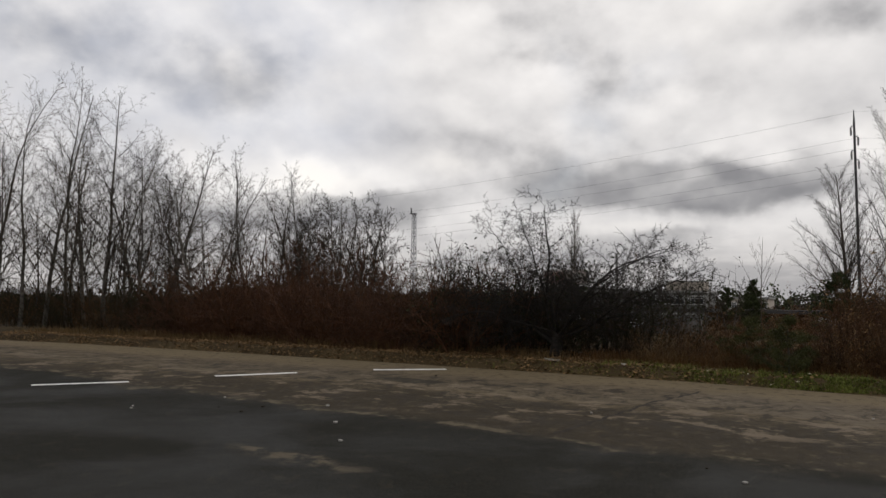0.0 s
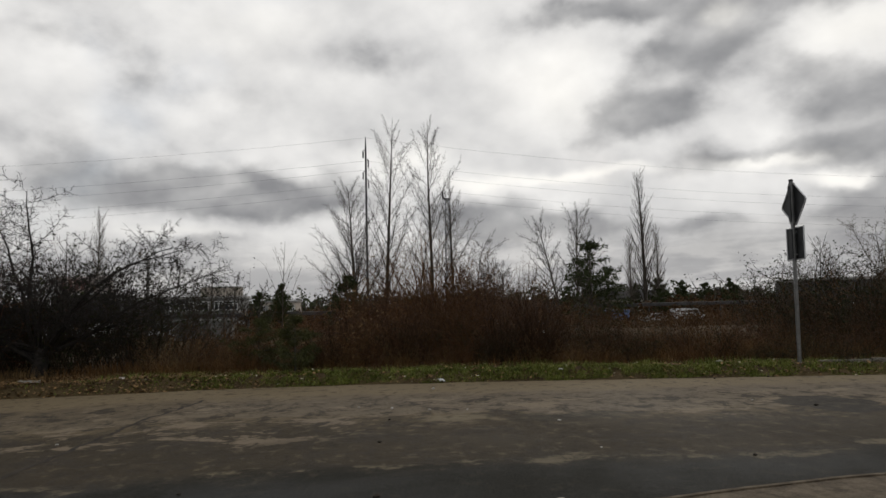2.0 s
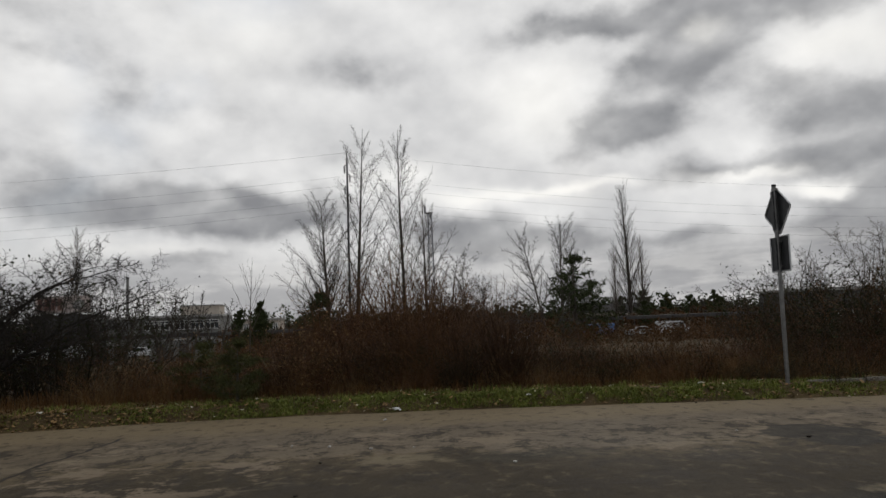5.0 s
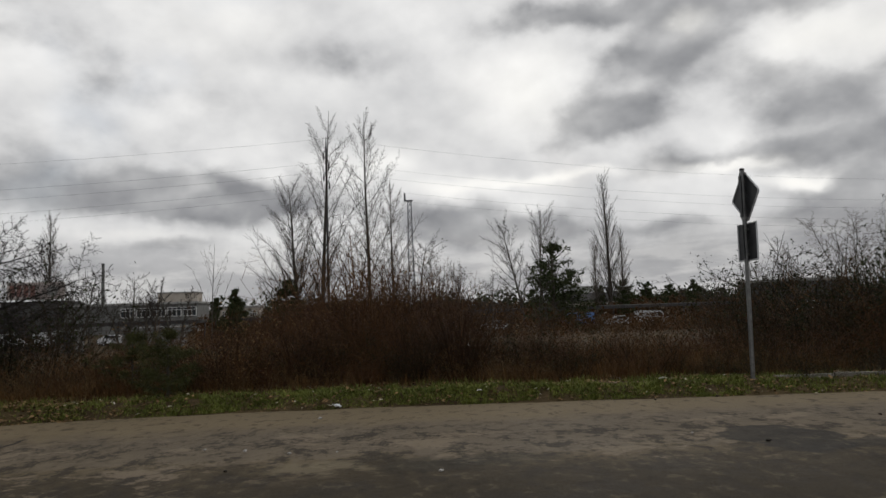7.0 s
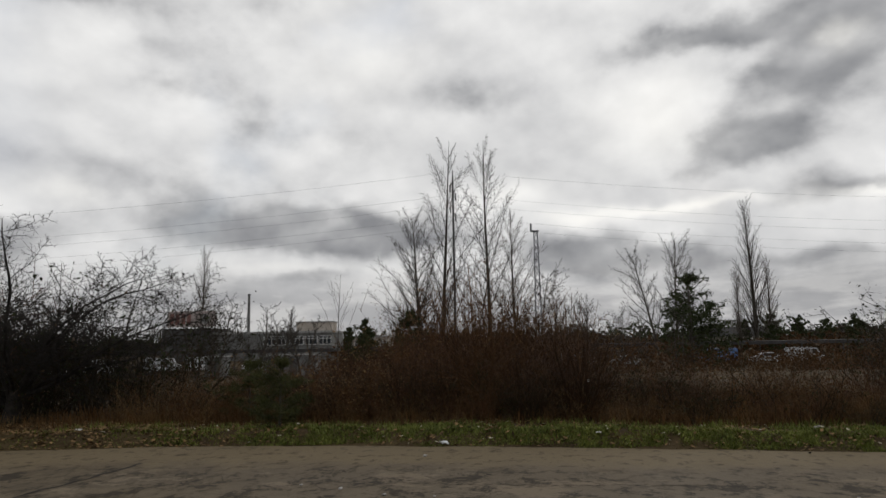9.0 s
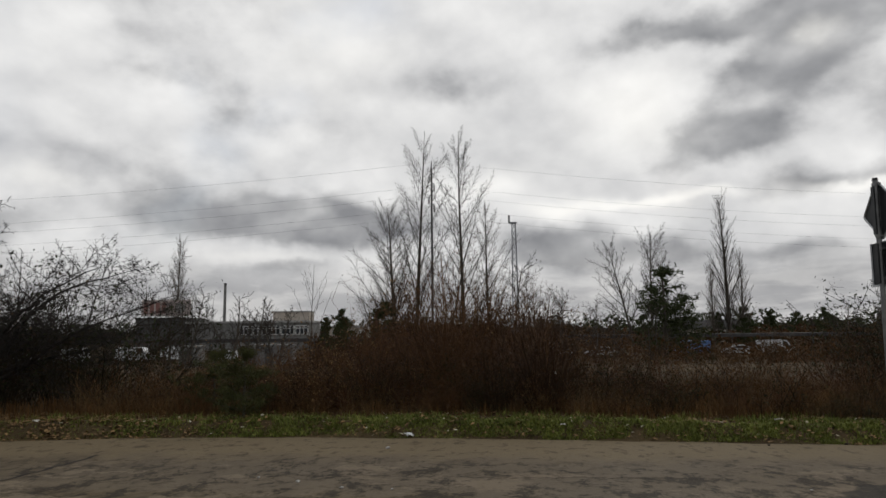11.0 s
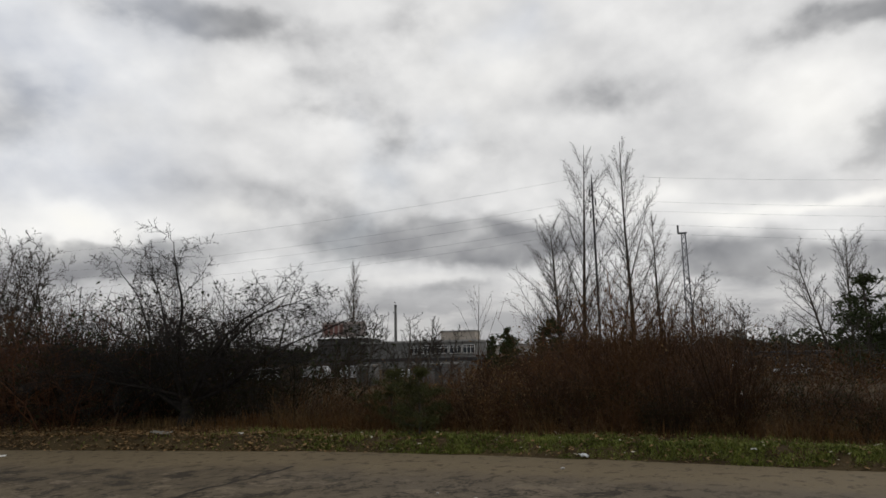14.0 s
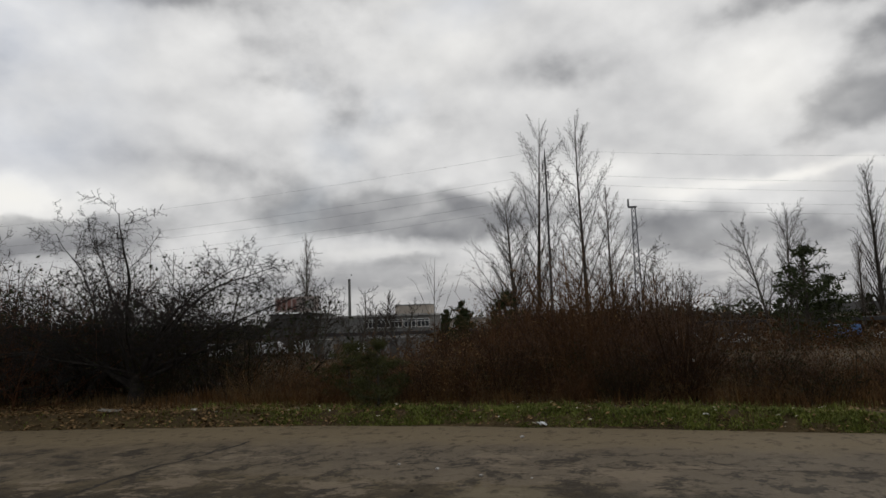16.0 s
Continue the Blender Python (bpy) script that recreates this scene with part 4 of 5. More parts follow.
# ---------------------------------------------------------------- shrubs
def shrub_meshes(seed, height, spread, stems, mat, arch=0.03, side=5, thick=0.008, wild=0.8, wob=0.30):
    """Stems and side twigs of one shrub, as one mesh."""
    rng = random.Random(seed)
    spec = [dict(k=4, wob=wob, up=arch, tip=0.35), dict(n=side, **{"from": 0.2}, ang=55, len=0.42, rad=0.6, k=2, wob=0.2, up=0.05, taper=0.4, min=thick * 0.5),
            dict(n=1, **{"from": 0.2}, ang=42, len=0.6, rad=0.8, k=2, wob=0.2, min=thick * 0.45)]
    out = [[], [], []]
    for _ in range(stems):
        a, r = rng.uniform(0, 6.283), spread * math.sqrt(rng.random()) * 0.5
        tilt = rng.uniform(0.0, 1.0) ** 1.5 * wild * 1.5
        d = Vector((math.cos(a) * tilt, math.sin(a) * tilt, 1)).normalized()
        grow(rng, (r * math.cos(a), r * math.sin(a), -0.05), tuple(d), height * rng.uniform(0.45, 1.12), thick * rng.uniform(0.6, 1.4), 0, spec, out)
    v, q = joined([(out[0], 3), (out[1], 3), (out[2], 3)])
    return soup("crown", v, q, mat), [p[0][-1] for p in out[1]]


def shrub(name, label, seed, height, spread, stems, mat, leaves=None, **named):
    """A shrub at the origin, to be copied: stems, and leaves as (material, size, share, spread)."""
    me, tips = shrub_meshes(seed, height, spread, stems, mat, **named)
    t = thing(name, label, "shrub", (0, 0, -900))
    part("crown", me, mat, t)
    if leaves:
        lm, size, share, wide = leaves
        nrng = np.random.default_rng(seed)
        spots = np.array(tips)[nrng.random(len(tips)) < share]
        v, q = leaf_cloud(nrng, spots, size, 4, wide)
        part("foliage", soup("foliage", v, q, lm), lm, t)
    return t


def plant(models, places, group, seed, high=1.0):
    """Copies of the models on the ground at (x, y, height factor)."""
    rng = random.Random(seed)
    for x, y, f in places:
        s = f * rng.uniform(0.55, 1.22) * high
        m = pose(x, y, ground_height(x, y) - 0.03, rng.uniform(-4, 4), rng.uniform(-4, 4), rng.uniform(0, 360)) @ Matrix.Diagonal((s * rng.uniform(0.9, 1.2), s * rng.uniform(0.9, 1.2), s, 1))
        tagged(copy_thing(rng.choice(models), m), group=group)


def rows(x0, x1, ys, step, high, seed, keep=lambda x, y: True, beside=False):
    """Places in uneven rows, at y or beside the road's edge; high gives the height at x, y."""
    rng = random.Random(seed)
    out = []
    for i, y in enumerate(ys):
        x = x0 + (i % 2) * step / 2
        while x < x1:
            px = x + rng.uniform(-0.3, 0.3) * step
            py = y + rng.uniform(-0.3, 0.3) + (road_edge(px) if beside else 0.0)
            if keep(px, py):
                out.append((px, py, high(px, py)))
            x += step
    return out


red = [shrub("osier_shrub", "dense red-brown leafless osier shrub", 200 + i, 1.0, 0.6, 25, M_RED, (M_BUD, 0.0075, 0.8, 0.02), side=5, thick=0.0054) for i in range(4)]
brown = [shrub("brushwood_shrub", "brown brushwood shrub with dry leaflets", 210 + i, 1.0, 0.65, 21, M_BROWN, (M_BUD, 0.0095, 0.9, 0.025), side=5, thick=0.005, wild=0.65) for i in range(4)]
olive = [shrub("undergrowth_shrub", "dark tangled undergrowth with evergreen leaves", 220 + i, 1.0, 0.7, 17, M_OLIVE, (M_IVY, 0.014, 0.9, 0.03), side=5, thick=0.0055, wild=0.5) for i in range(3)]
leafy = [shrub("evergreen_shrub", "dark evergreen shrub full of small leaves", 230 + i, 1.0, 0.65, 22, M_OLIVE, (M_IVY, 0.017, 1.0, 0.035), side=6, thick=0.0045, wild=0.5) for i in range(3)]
weed = [shrub("dry_weed", "dead straw-brown weed stalks behind the verge", 240 + i, 1.0, 0.5, 14, M_STRAW, side=3, thick=0.004, wild=0.35) for i in range(3)]
rust = [shrub("rusty_shrub", "shrub with rust-coloured withered leaves", 250 + i, 1.0, 0.55, 40, M_BROWN, (M_LITTER, 0.014, 0.5, 0.03), side=5, thick=0.004) for i in range(2)]


fan = [shrub("osier_bush", "tall fan of thin dark brown osier rods", 260 + i, 1.0, 0.22, 60, M_DARKROD if i % 2 else M_FAN, (M_BUD, 0.006, 0.2, 0.015), side=4, thick=0.0042, wild=0.62, wob=0.07) for i in range(4)]


def sight_gap(x, y):
    """The low stretch through which the yard and the offices show."""
    return 1.9 - 0.43 * (y - 2.5) < x < 1.9 - 0.17 * (y - 2.5)


# the red hedge before the thicket
plant(red, rows(-21.2, -8.6, [13.9, 14.7, 15.6, 16.7], 0.66, lambda x, y: 2.5 + 0.22 * math.sin(x * 1.7) + 0.12 * math.sin(x * 4.1) + 0.05 * (y - 14.4), 1), "red hedge", 1)
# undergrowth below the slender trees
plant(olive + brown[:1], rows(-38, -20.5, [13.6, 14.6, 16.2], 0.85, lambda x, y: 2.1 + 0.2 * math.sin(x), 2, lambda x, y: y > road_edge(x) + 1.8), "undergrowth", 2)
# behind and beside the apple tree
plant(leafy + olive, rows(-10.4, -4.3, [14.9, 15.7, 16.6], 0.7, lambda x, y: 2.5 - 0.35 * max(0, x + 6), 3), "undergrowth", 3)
plant(red, rows(-9.6, -5.5, [17.8], 1.2, lambda x, y: 2.4, 4), "red hedge", 4)


def front_height(x, y):
    """Height of the brushwood behind the verge."""
    h = float(np.interp(x, [-4.5, -3, -1.5, 0, 1.5, 3, 4.3, 6, 7.5, 9.4, 10.6, 11.5, 14, 20], [1.0, 1.0, 1.1, 1.3, 1.55, 1.65, 1.35, 0.95, 0.85, 0.95, 1.35, 2.1, 2.6, 3.0]))
    h = h + 0.02 * (y - 15) + 0.1 * math.sin(x * 2.3 + y)
    return min(h, 1.2 + 0.2 * math.sin(3 * x + y)) if sight_gap(x, y) else max(0.5, h)


plant(brown + brown + red, rows(-4.4, 10.8, [1.4, 1.9, 2.6, 3.4, 4.3, 5.4], 0.8, lambda x, y: front_height(x, y) * (0.62 if y < road_edge(x) + 1.65 else 1.0), 5, beside=True), "brushwood", 5)
# low dark shrubs added within the brushwood, standing in for its shaded inside
plant(leafy + olive, rows(-4.6, 10.4, [2.0, 3.0], 1.5, lambda x, y: 0.75 * front_height(x, y), 15, beside=True), "undergrowth", 15)
plant(brown, rows(-4.4, 11, [20.0, 22.0], 1.2, lambda x, y: 1.0 if sight_gap(x, y) else 1.25 + 0.1 * math.sin(x * 1.3), 6), "brushwood", 6)
plant(leafy + olive + rust, [(0.6, 13.85, 0.5), (2.9, 13.6, 0.75), (3.3, 13.7, 0.9), (5.4, 13.2, 0.6), (6.9, 13.0, 0.55), (-2.6, 14.2, 0.7), (-3.4, 14.4, 0.8), (-0.2, 14.0, 0.55), (4.3, 13.5, 0.5)], "undergrowth", 25)
plant(weed, rows(-5.2, 8.5, [1.05, 1.4, 1.8], 0.5, lambda x, y: 0.6 + 0.25 * math.sin(1.7 * x + y), 16, beside=True), "dry weeds", 16)
plant(rust, [(-2.9, 16.2, 0.95), (-2.2, 17.0, 1.1), (-3.6, 17.4, 1.1), (0.4, 14.4, 1.1), (7.8, 14.0, 0.8), (9.0, 14.0, 0.8), (3.0, 14.2, 1.1), (0.0, 15.0, 1.3), (-0.4, 14.6, 1.2), (0.9, 15.2, 1.4), (-0.5, 14.1, 1.1), (0.2, 14.3, 1.35), (-1.0, 15.4, 1.3), (-0.2, 15.9, 1.4), (5.6, 14.2, 0.9), (6.6, 14.5, 0.9), (7.4, 15.2, 0.9), (5.0, 15.4, 1.0)], "brushwood", 17)
# tall osiers close behind the verge
plant(fan, rows(-0.8, 7.2, [1.5, 2.2, 3.0], 0.85, lambda x, y: float(np.interp(x, [-0.8, 0.6, 1.8, 3.0, 4.2, 5.4, 7.2], [0.9, 1.5, 1.95, 2.0, 1.6, 1.2, 0.7])) * (0.8 + 0.3 * math.sin(4.7 * x + 2 * y)), 26, beside=True), "osier bushes", 26)
plant(olive + leafy, rows(-0.8, 6.8, [1.3, 1.9, 2.7], 1.25, lambda x, y: 0.75 + 0.45 * math.sin(2.9 * x + y) ** 2, 36, beside=True), "undergrowth", 36)
# brushwood round the feet of the poplars
plant(fan, rows(-0.6, 5.4, [22.8], 0.7, lambda x, y: 3.0 - 0.35 * abs(x - 2.5), 27), "osier bushes", 27)
plant(red + brown + rust, rows(-0.2, 4.9, [22.6, 23.6, 24.6], 0.7, lambda x, y: 3.3 - 0.42 * abs(x - 2.4) + 0.2 * math.sin(5 * x), 7), "brushwood", 7)
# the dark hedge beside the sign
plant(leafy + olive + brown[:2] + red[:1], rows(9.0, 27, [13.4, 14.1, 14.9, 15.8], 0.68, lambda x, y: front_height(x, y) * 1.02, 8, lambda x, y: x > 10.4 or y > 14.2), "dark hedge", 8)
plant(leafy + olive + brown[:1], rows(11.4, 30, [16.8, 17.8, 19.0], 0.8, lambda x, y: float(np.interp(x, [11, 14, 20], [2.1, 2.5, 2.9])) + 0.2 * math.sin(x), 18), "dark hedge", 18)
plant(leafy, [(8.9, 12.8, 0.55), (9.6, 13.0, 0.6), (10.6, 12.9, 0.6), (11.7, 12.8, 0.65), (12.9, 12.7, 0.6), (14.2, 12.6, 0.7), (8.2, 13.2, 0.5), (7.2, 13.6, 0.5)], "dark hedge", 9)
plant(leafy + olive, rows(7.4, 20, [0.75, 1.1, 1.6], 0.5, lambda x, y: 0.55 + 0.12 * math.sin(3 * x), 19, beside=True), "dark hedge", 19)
# scrub farther back
plant(brown + olive + red[:1], rows(-40, 44, [28.5, 34.0], 2.0, lambda x, y: 0.85 if sight_gap(x, y) else float(np.interp(x, [-20, -12, -4, 0, 4, 7, 20, 30], [1.7, 1.7, 1.3, 1.7, 1.6, 1.25, 1.3, 1.9])) * (1 + 0.12 * math.sin(x * 0.9 + y)), 10), "far scrub", 10)
for model in red + brown + olive + leafy + weed + rust + fan:
    for o in (*model.children_recursive, model):
        bpy.data.objects.remove(o)


# ---------------------------------------------------------------- grass and leaves
def blades(name, label, places, length, width, mat, seed, lean=0.5):
    """Grass: single bent blades of two pieces each."""
    rng = np.random.default_rng(seed)
    p = np.array(places, dtype=np.float32)
    n = len(p)
    a = rng.uniform(0, 2 * np.pi, n)
    d = np.stack([np.cos(a), np.sin(a), np.zeros(n)], axis=1)
    s = np.stack([-np.sin(a), np.cos(a), np.zeros(n)], axis=1)
    size = (length * rng.uniform(0.45, 1.35, n) * p[:, 3])[:, None]
    bend = (rng.uniform(0.1, 1.0, n) * lean)[:, None]
    base, up = p[:, :3], np.array((0, 0, 1.0))
    mid = base + size * 0.55 * (up + bend * 0.5 * d)
    tip = mid + size * 0.5 * (up * (1 - 0.5 * bend) + bend * 1.5 * d)
    half = width * rng.uniform(0.6, 1.3, n)[:, None]
    v = np.stack([base - s * half, base + s * half, mid + s * half * 0.8, mid - s * half * 0.8, tip + s * half * 0.15, tip - s * half * 0.15], axis=1).reshape(-1, 3)
    i = np.arange(n)[:, None] * 6
    q = np.concatenate([i + np.array([[0, 1, 2, 3]]), i + np.array([[3, 2, 4, 5]])])
    tagged(new(name, soup(name, v, q, mat)), label, "grass", kind="stuff")


def scatter(count, x0, x1, near, far, seed, clump=0.5, weight=lambda x: 1.0):
    """Places on the verge, from near to far metres behind the road's edge, thinned in uneven clumps."""
    rng = random.Random(seed)
    out = []
    while len(out) < count:
        x = rng.uniform(x0, x1)
        y = road_edge(x) + near + (far - near) * rng.random()
        c = 0.8 * noise.noise((x * 1.3, y * 1.8, seed)) + 0.75 * noise.noise((x * 4.1, y * 4.1, seed))
        if rng.random() < weight(x) and c > rng.uniform(-1, 1) * (1 - clump) - 0.08:
            out.append((x, y, ground_height(x, y) - 0.01, 0.75 + 0.5 * c))
    return out


green = lambda x: float(np.interp(x, [-7, -4.0, -2.0, -0.5, 8.0, 9.0, 14], [0.03, 0.12, 0.5, 1.0, 1.0, 0.3, 0.2]))
blades("verge_grass", "short green grass on the verge beside the road", scatter(28000, -8, 16, 0.03, 0.9, 1, 0.75, green), 0.06, 0.0085, M_GRASS, 1, 1.1)
blades("verge_grass", "yellowed grass tufts among the green", scatter(5000, -3, 16, 0.1, 1.4, 22, 0.7), 0.07, 0.0055, M_STRAW, 22, 1.0)
blades("verge_grass", "thin yellowed grass among leaves on the verge", scatter(6000, -24, -2, 0.3, 1.8, 2, 0.35), 0.08, 0.005, M_STRAW, 2, 0.9)
blades("verge_grass", "taller grass tufts at the back of the verge", scatter(4200, -5, 14, 0.55, 1.25, 3, 0.85), 0.11, 0.006, M_GRASS, 3, 0.7)
blades("verge_grass", "short green grass on the bank beside the road", scatter(12000, -4, 16, -0.02, 0.5, 7, 0.8, green), 0.045, 0.008, M_GRASS, 7, 1.2)
straw = lambda x: float(np.interp(x, [-6, -4, 0, 3, 5, 9, 11], [0.3, 1.0, 0.6, 0.3, 1.0, 0.9, 0.05]))
blades("dry_grass", "tall dry straw-coloured grass behind the verge", scatter(13000, -6, 11, 1.0, 2.6, 4, 0.3, straw), 0.26, 0.0045, M_RUSTGRASS, 4, 0.6)
blades("dry_grass", "dry brown grass in the open ground behind the verge", scatter(9000, 4.5, 10.5, 1.6, 5.5, 31, 0.3), 0.36, 0.006, M_RUSTGRASS, 31, 0.6)
blades("dry_grass", "dry straw-coloured grass under the hedge", scatter(7000, -26, -6, 1.2, 2.8, 5, 0.4), 0.25, 0.005, M_STRAW, 5, 0.7)
blades("dry_grass", "dry grass under the dark hedge", scatter(1500, 10, 24, 0.8, 2.5, 6, 0.4), 0.16, 0.005, M_STRAW, 6, 0.7)


def fallen_leaves(count, x0, x1, near, far, seed, weight=lambda x: 1.0, mat=M_LITTER, label="brown and yellow fallen leaves on the verge"):
    rng = np.random.default_rng(seed)
    p = np.array(scatter(count, x0, x1, near, far, seed, 0.4, weight))[:, :3]
    n = len(p)
    a = rng.uniform(0, 2 * np.pi, n)
    s = rng.uniform(0.015, 0.045, n)[:, None]
    d = np.stack([np.cos(a), np.sin(a), rng.uniform(-0.3, 0.5, n)], axis=1)
    e = np.stack([-np.sin(a), np.cos(a), rng.uniform(-0.3, 0.5, n)], axis=1) * 0.6
    c = p + np.array((0, 0, 0.025)) + np.stack([np.zeros(n), np.zeros(n), rng.uniform(0, 0.03, n)], axis=1)
    v = np.stack([c - d * s, c + e * s, c + d * s, c - e * s], axis=1).reshape(-1, 3)
    tagged(new("fallen_leaves", soup("fallen_leaves", v, np.arange(4 * n).reshape(-1, 4), mat)), label, "leaves", kind="stuff")


fallen_leaves(17000, -26, -2.5, -0.05, 1.7, 11)
fallen_leaves(150, -4, 16, -0.05, 1.1, 14, mat=M_PALELEAF, label="pale fallen leaves scattered over the grass")
fallen_leaves(3200, -3, 16, -0.1, 1.4, 12)
fallen_leaves(250, -20, 14, -0.5, 0.15, 13)


# ---------------------------------------------------------------- the sign
def traffic_sign(x, y):
    z0 = ground_height(x, y)
    s = thing("traffic_sign", "road sign seen from behind on a galvanised post", "road sign", (x, y, z0))
    s.matrix_basis = pose(x, y, z0, 0.0, 1.0, -6)
    part("post", rodded((0, 0, -0.3), (0, 0, 3.42), 0.035, sides=20), M_STEEL, s)
    part("post_cap", rodded((0, 0, 3.42), (0, 0, 3.455), 0.042, 0.034, sides=20), M_TYRE, s, "black plastic cap")
    bm = bmesh.new()
    d, c = 0.42, 0.035
    ring = [(0, d - c), (c, d - c * 0.4), (d - c * 0.4, c), (d, 0), (d - c * 0.4, -c), (c, -d + c * 0.4), (0, -d + c * 0.3), (-c, -d + c * 0.4), (-d + c * 0.4, -c), (-d, 0), (-d + c * 0.4, c), (-c, d - c * 0.4)]
    ca, sa = math.cos(radians(5)), math.sin(radians(5))
    ring = [(u * ca + v * sa, v * ca - u * sa) for u, v in ring]
    front = [bm.verts.new((0.046, u, 2.99 + v)) for u, v in ring]
    rear = [bm.verts.new((0.042, u, 2.99 + v)) for u, v in ring]
    bm.faces.new(front), bm.faces.new(rear[::-1])
    for i in range(len(ring)):
        j = (i + 1) % len(ring)
        bm.faces.new((front[i], rear[i], rear[j], front[j]))
    bmesh.ops.recalc_face_normals(bm, faces=bm.faces)
    plate = part("diamond_plate", bm, M_PLATE, s, "dull grey back of a diamond sign")
    bm = bmesh.new()
    for i in range(len(ring)):
        (u0, v0), (u1, v1) = ring[i], ring[(i + 1) % len(ring)]
        rod(bm, (0.036, u0, 2.99 + v0), (0.036, u1, 2.99 + v1), 0.013, sides=6)
    part("rim", bm, M_RIM, plate, "bright folded metal rim")
    panel = part("lower_panel", boxed(0.042, 0.046, -0.3, 0.3, 1.93, 2.535), M_PLATE, s, "dull grey back of a square panel")
    bm = bmesh.new()
    for a, b in (((-0.3, 1.93), (0.3, 1.93)), ((0.3, 1.93), (0.3, 2.535)), ((0.3, 2.535), (-0.3, 2.535)), ((-0.3, 2.535), (-0.3, 1.93))):
        rod(bm, (0.036, *a), (0.036, *b), 0.013, sides=6)
    part("rim", bm, M_RIM, panel, "bright folded metal rim")
    # dark strips added over the post, so that it looks dimmer before the plates
    for z0_, z1_ in ((1.95, 2.51), (2.64, 3.33)):
        part("mounting_rail", boxed(-0.05, -0.03, -0.04, 0.04, z0_, z1_, bevel=0.004), M_PLATE, s, "dark strip added over the post to dim it before the plates")
    for z in (2.02, 2.44, 2.62, 3.36):
        part("clamp", rod(boxed(0.0, 0.041, -0.07, 0.07, z - 0.018, z + 0.018, bevel=0.003), (0, 0, z - 0.02), (0, 0, z + 0.02), 0.047, sides=16), M_STEEL, s)
    return s


traffic_sign(8.0, 11.75)


# ---------------------------------------------------------------- kerb, litter, small things
kerb = thing("kerb", "pale concrete kerb half sunk in the verge", "kerb", (8.45, 11.885, 0.0), kind="structure")
kerb_mesh = bpy.data.meshes.new("kerb_stone")
kb = boxed(0.008, 0.992, -0.05, 0.05, -0.1, 0.165, bevel=0.012)
kb.to_mesh(kerb_mesh)
kb.free()
kerb_mesh.materials.append(M_STONE)
for i in range(12):
    k = new("kerb_stone", kerb_mesh)
    k.parent = kerb
    k.matrix_basis = pose(0.985 * i, -0.16 * i, 0.045 + 0.02 * math.sin(i * 1.9), 0, 1.2 * math.sin(i), -9.2 + 1.0 * math.sin(2.3 * i))


def scrap(name, label, category, x, y, z, size, turn, mat, seed):
    """A crumpled piece of board or foil."""
    rng = random.Random(seed)
    n, verts, faces = 5, [], []
    for j in range(n):
        for i in range(n):
            verts.append(((i / (n - 1) - 0.5) * size[0] + rng.uniform(-0.01, 0.01), (j / (n - 1) - 0.5) * size[1] + rng.uniform(-0.01, 0.01), rng.uniform(0, size[2])))
    faces = [(j * n + i, j * n + i + 1, (j + 1) * n + i + 1, (j + 1) * n + i) for j in range(n - 1) for i in range(n - 1)]
    me = mesh_of(name, verts, faces, mat)
    ob = tagged(new(name, me), label, category, "litter")
    ob.matrix_basis = pose(x, y, z, *turn)
    mod = ob.modifiers.new("thickness", "SOLIDIFY")
    mod.thickness = 0.004
    return ob


scrap("cardboard", "flattened pale piece of cardboard lying on leaves", "litter", -6.0, 12.95, ground_height(-6.0, 12.95) + 0.03, (0.34, 0.22, 0.04), (3, 5, 20), M_STONE, 1)
scrap("crumpled_carton", "crumpled white carton lying on the grass verge", "litter", 1.36, 12.36, ground_height(1.36, 12.36) + 0.05, (0.13, 0.08, 0.04), (12, 10, 40), M_WHITE, 2)
scrap("plastic_scrap", "white plastic scrap caught in the brushwood", "litter", 3.82, 14.25, 0.78, (0.045, 0.05, 0.02), (70, 10, 20), M_PAPER, 3)
scrap("plastic_scrap", "small white scrap on the grass verge", "litter", 3.6, 12.3, ground_height(3.6, 12.3) + 0.04, (0.09, 0.06, 0.03), (10, 5, 70), M_PAPER, 4)
scrap("plastic_scrap", "small white scrap on the leaves", "litter", -4.4, 12.9, ground_height(-4.4, 12.9) + 0.04, (0.08, 0.06, 0.03), (8, 5, 10), M_PAPER, 5)
scrap("plastic_scrap", "small white scrap on the grass verge", "litter", 6.6, 12.1, ground_height(6.6, 12.1) + 0.04, (0.08, 0.06, 0.03), (8, 15, 130), M_PAPER, 6)
prng = random.Random(8)
for i in range(46):
    x = prng.uniform(-9, 9)
    y = prng.uniform(4.2, 12.0) if i > 16 else prng.uniform(4.2, 5.8)
    bm = bmesh.new()
    bmesh.ops.create_icosphere(bm, subdivisions=1, radius=prng.uniform(0.012, 0.03))
    for v in bm.verts:
        v.co = Vector((v.co.x * 1.3, v.co.y, v.co.z * 0.6)) * prng.uniform(0.75, 1.2)
    me = bpy.data.meshes.new("pebble")
    bm.to_mesh(me)
    bm.free()
    me.materials.append(M_PEBBLE if i % 3 else M_CRACK)
    o = tagged(new("pebble", me), "small loose stone on the asphalt", "stone", "loose stones")
    o.matrix_basis = pose(x, y, 0.010, 0, 0, prng.uniform(0, 360))


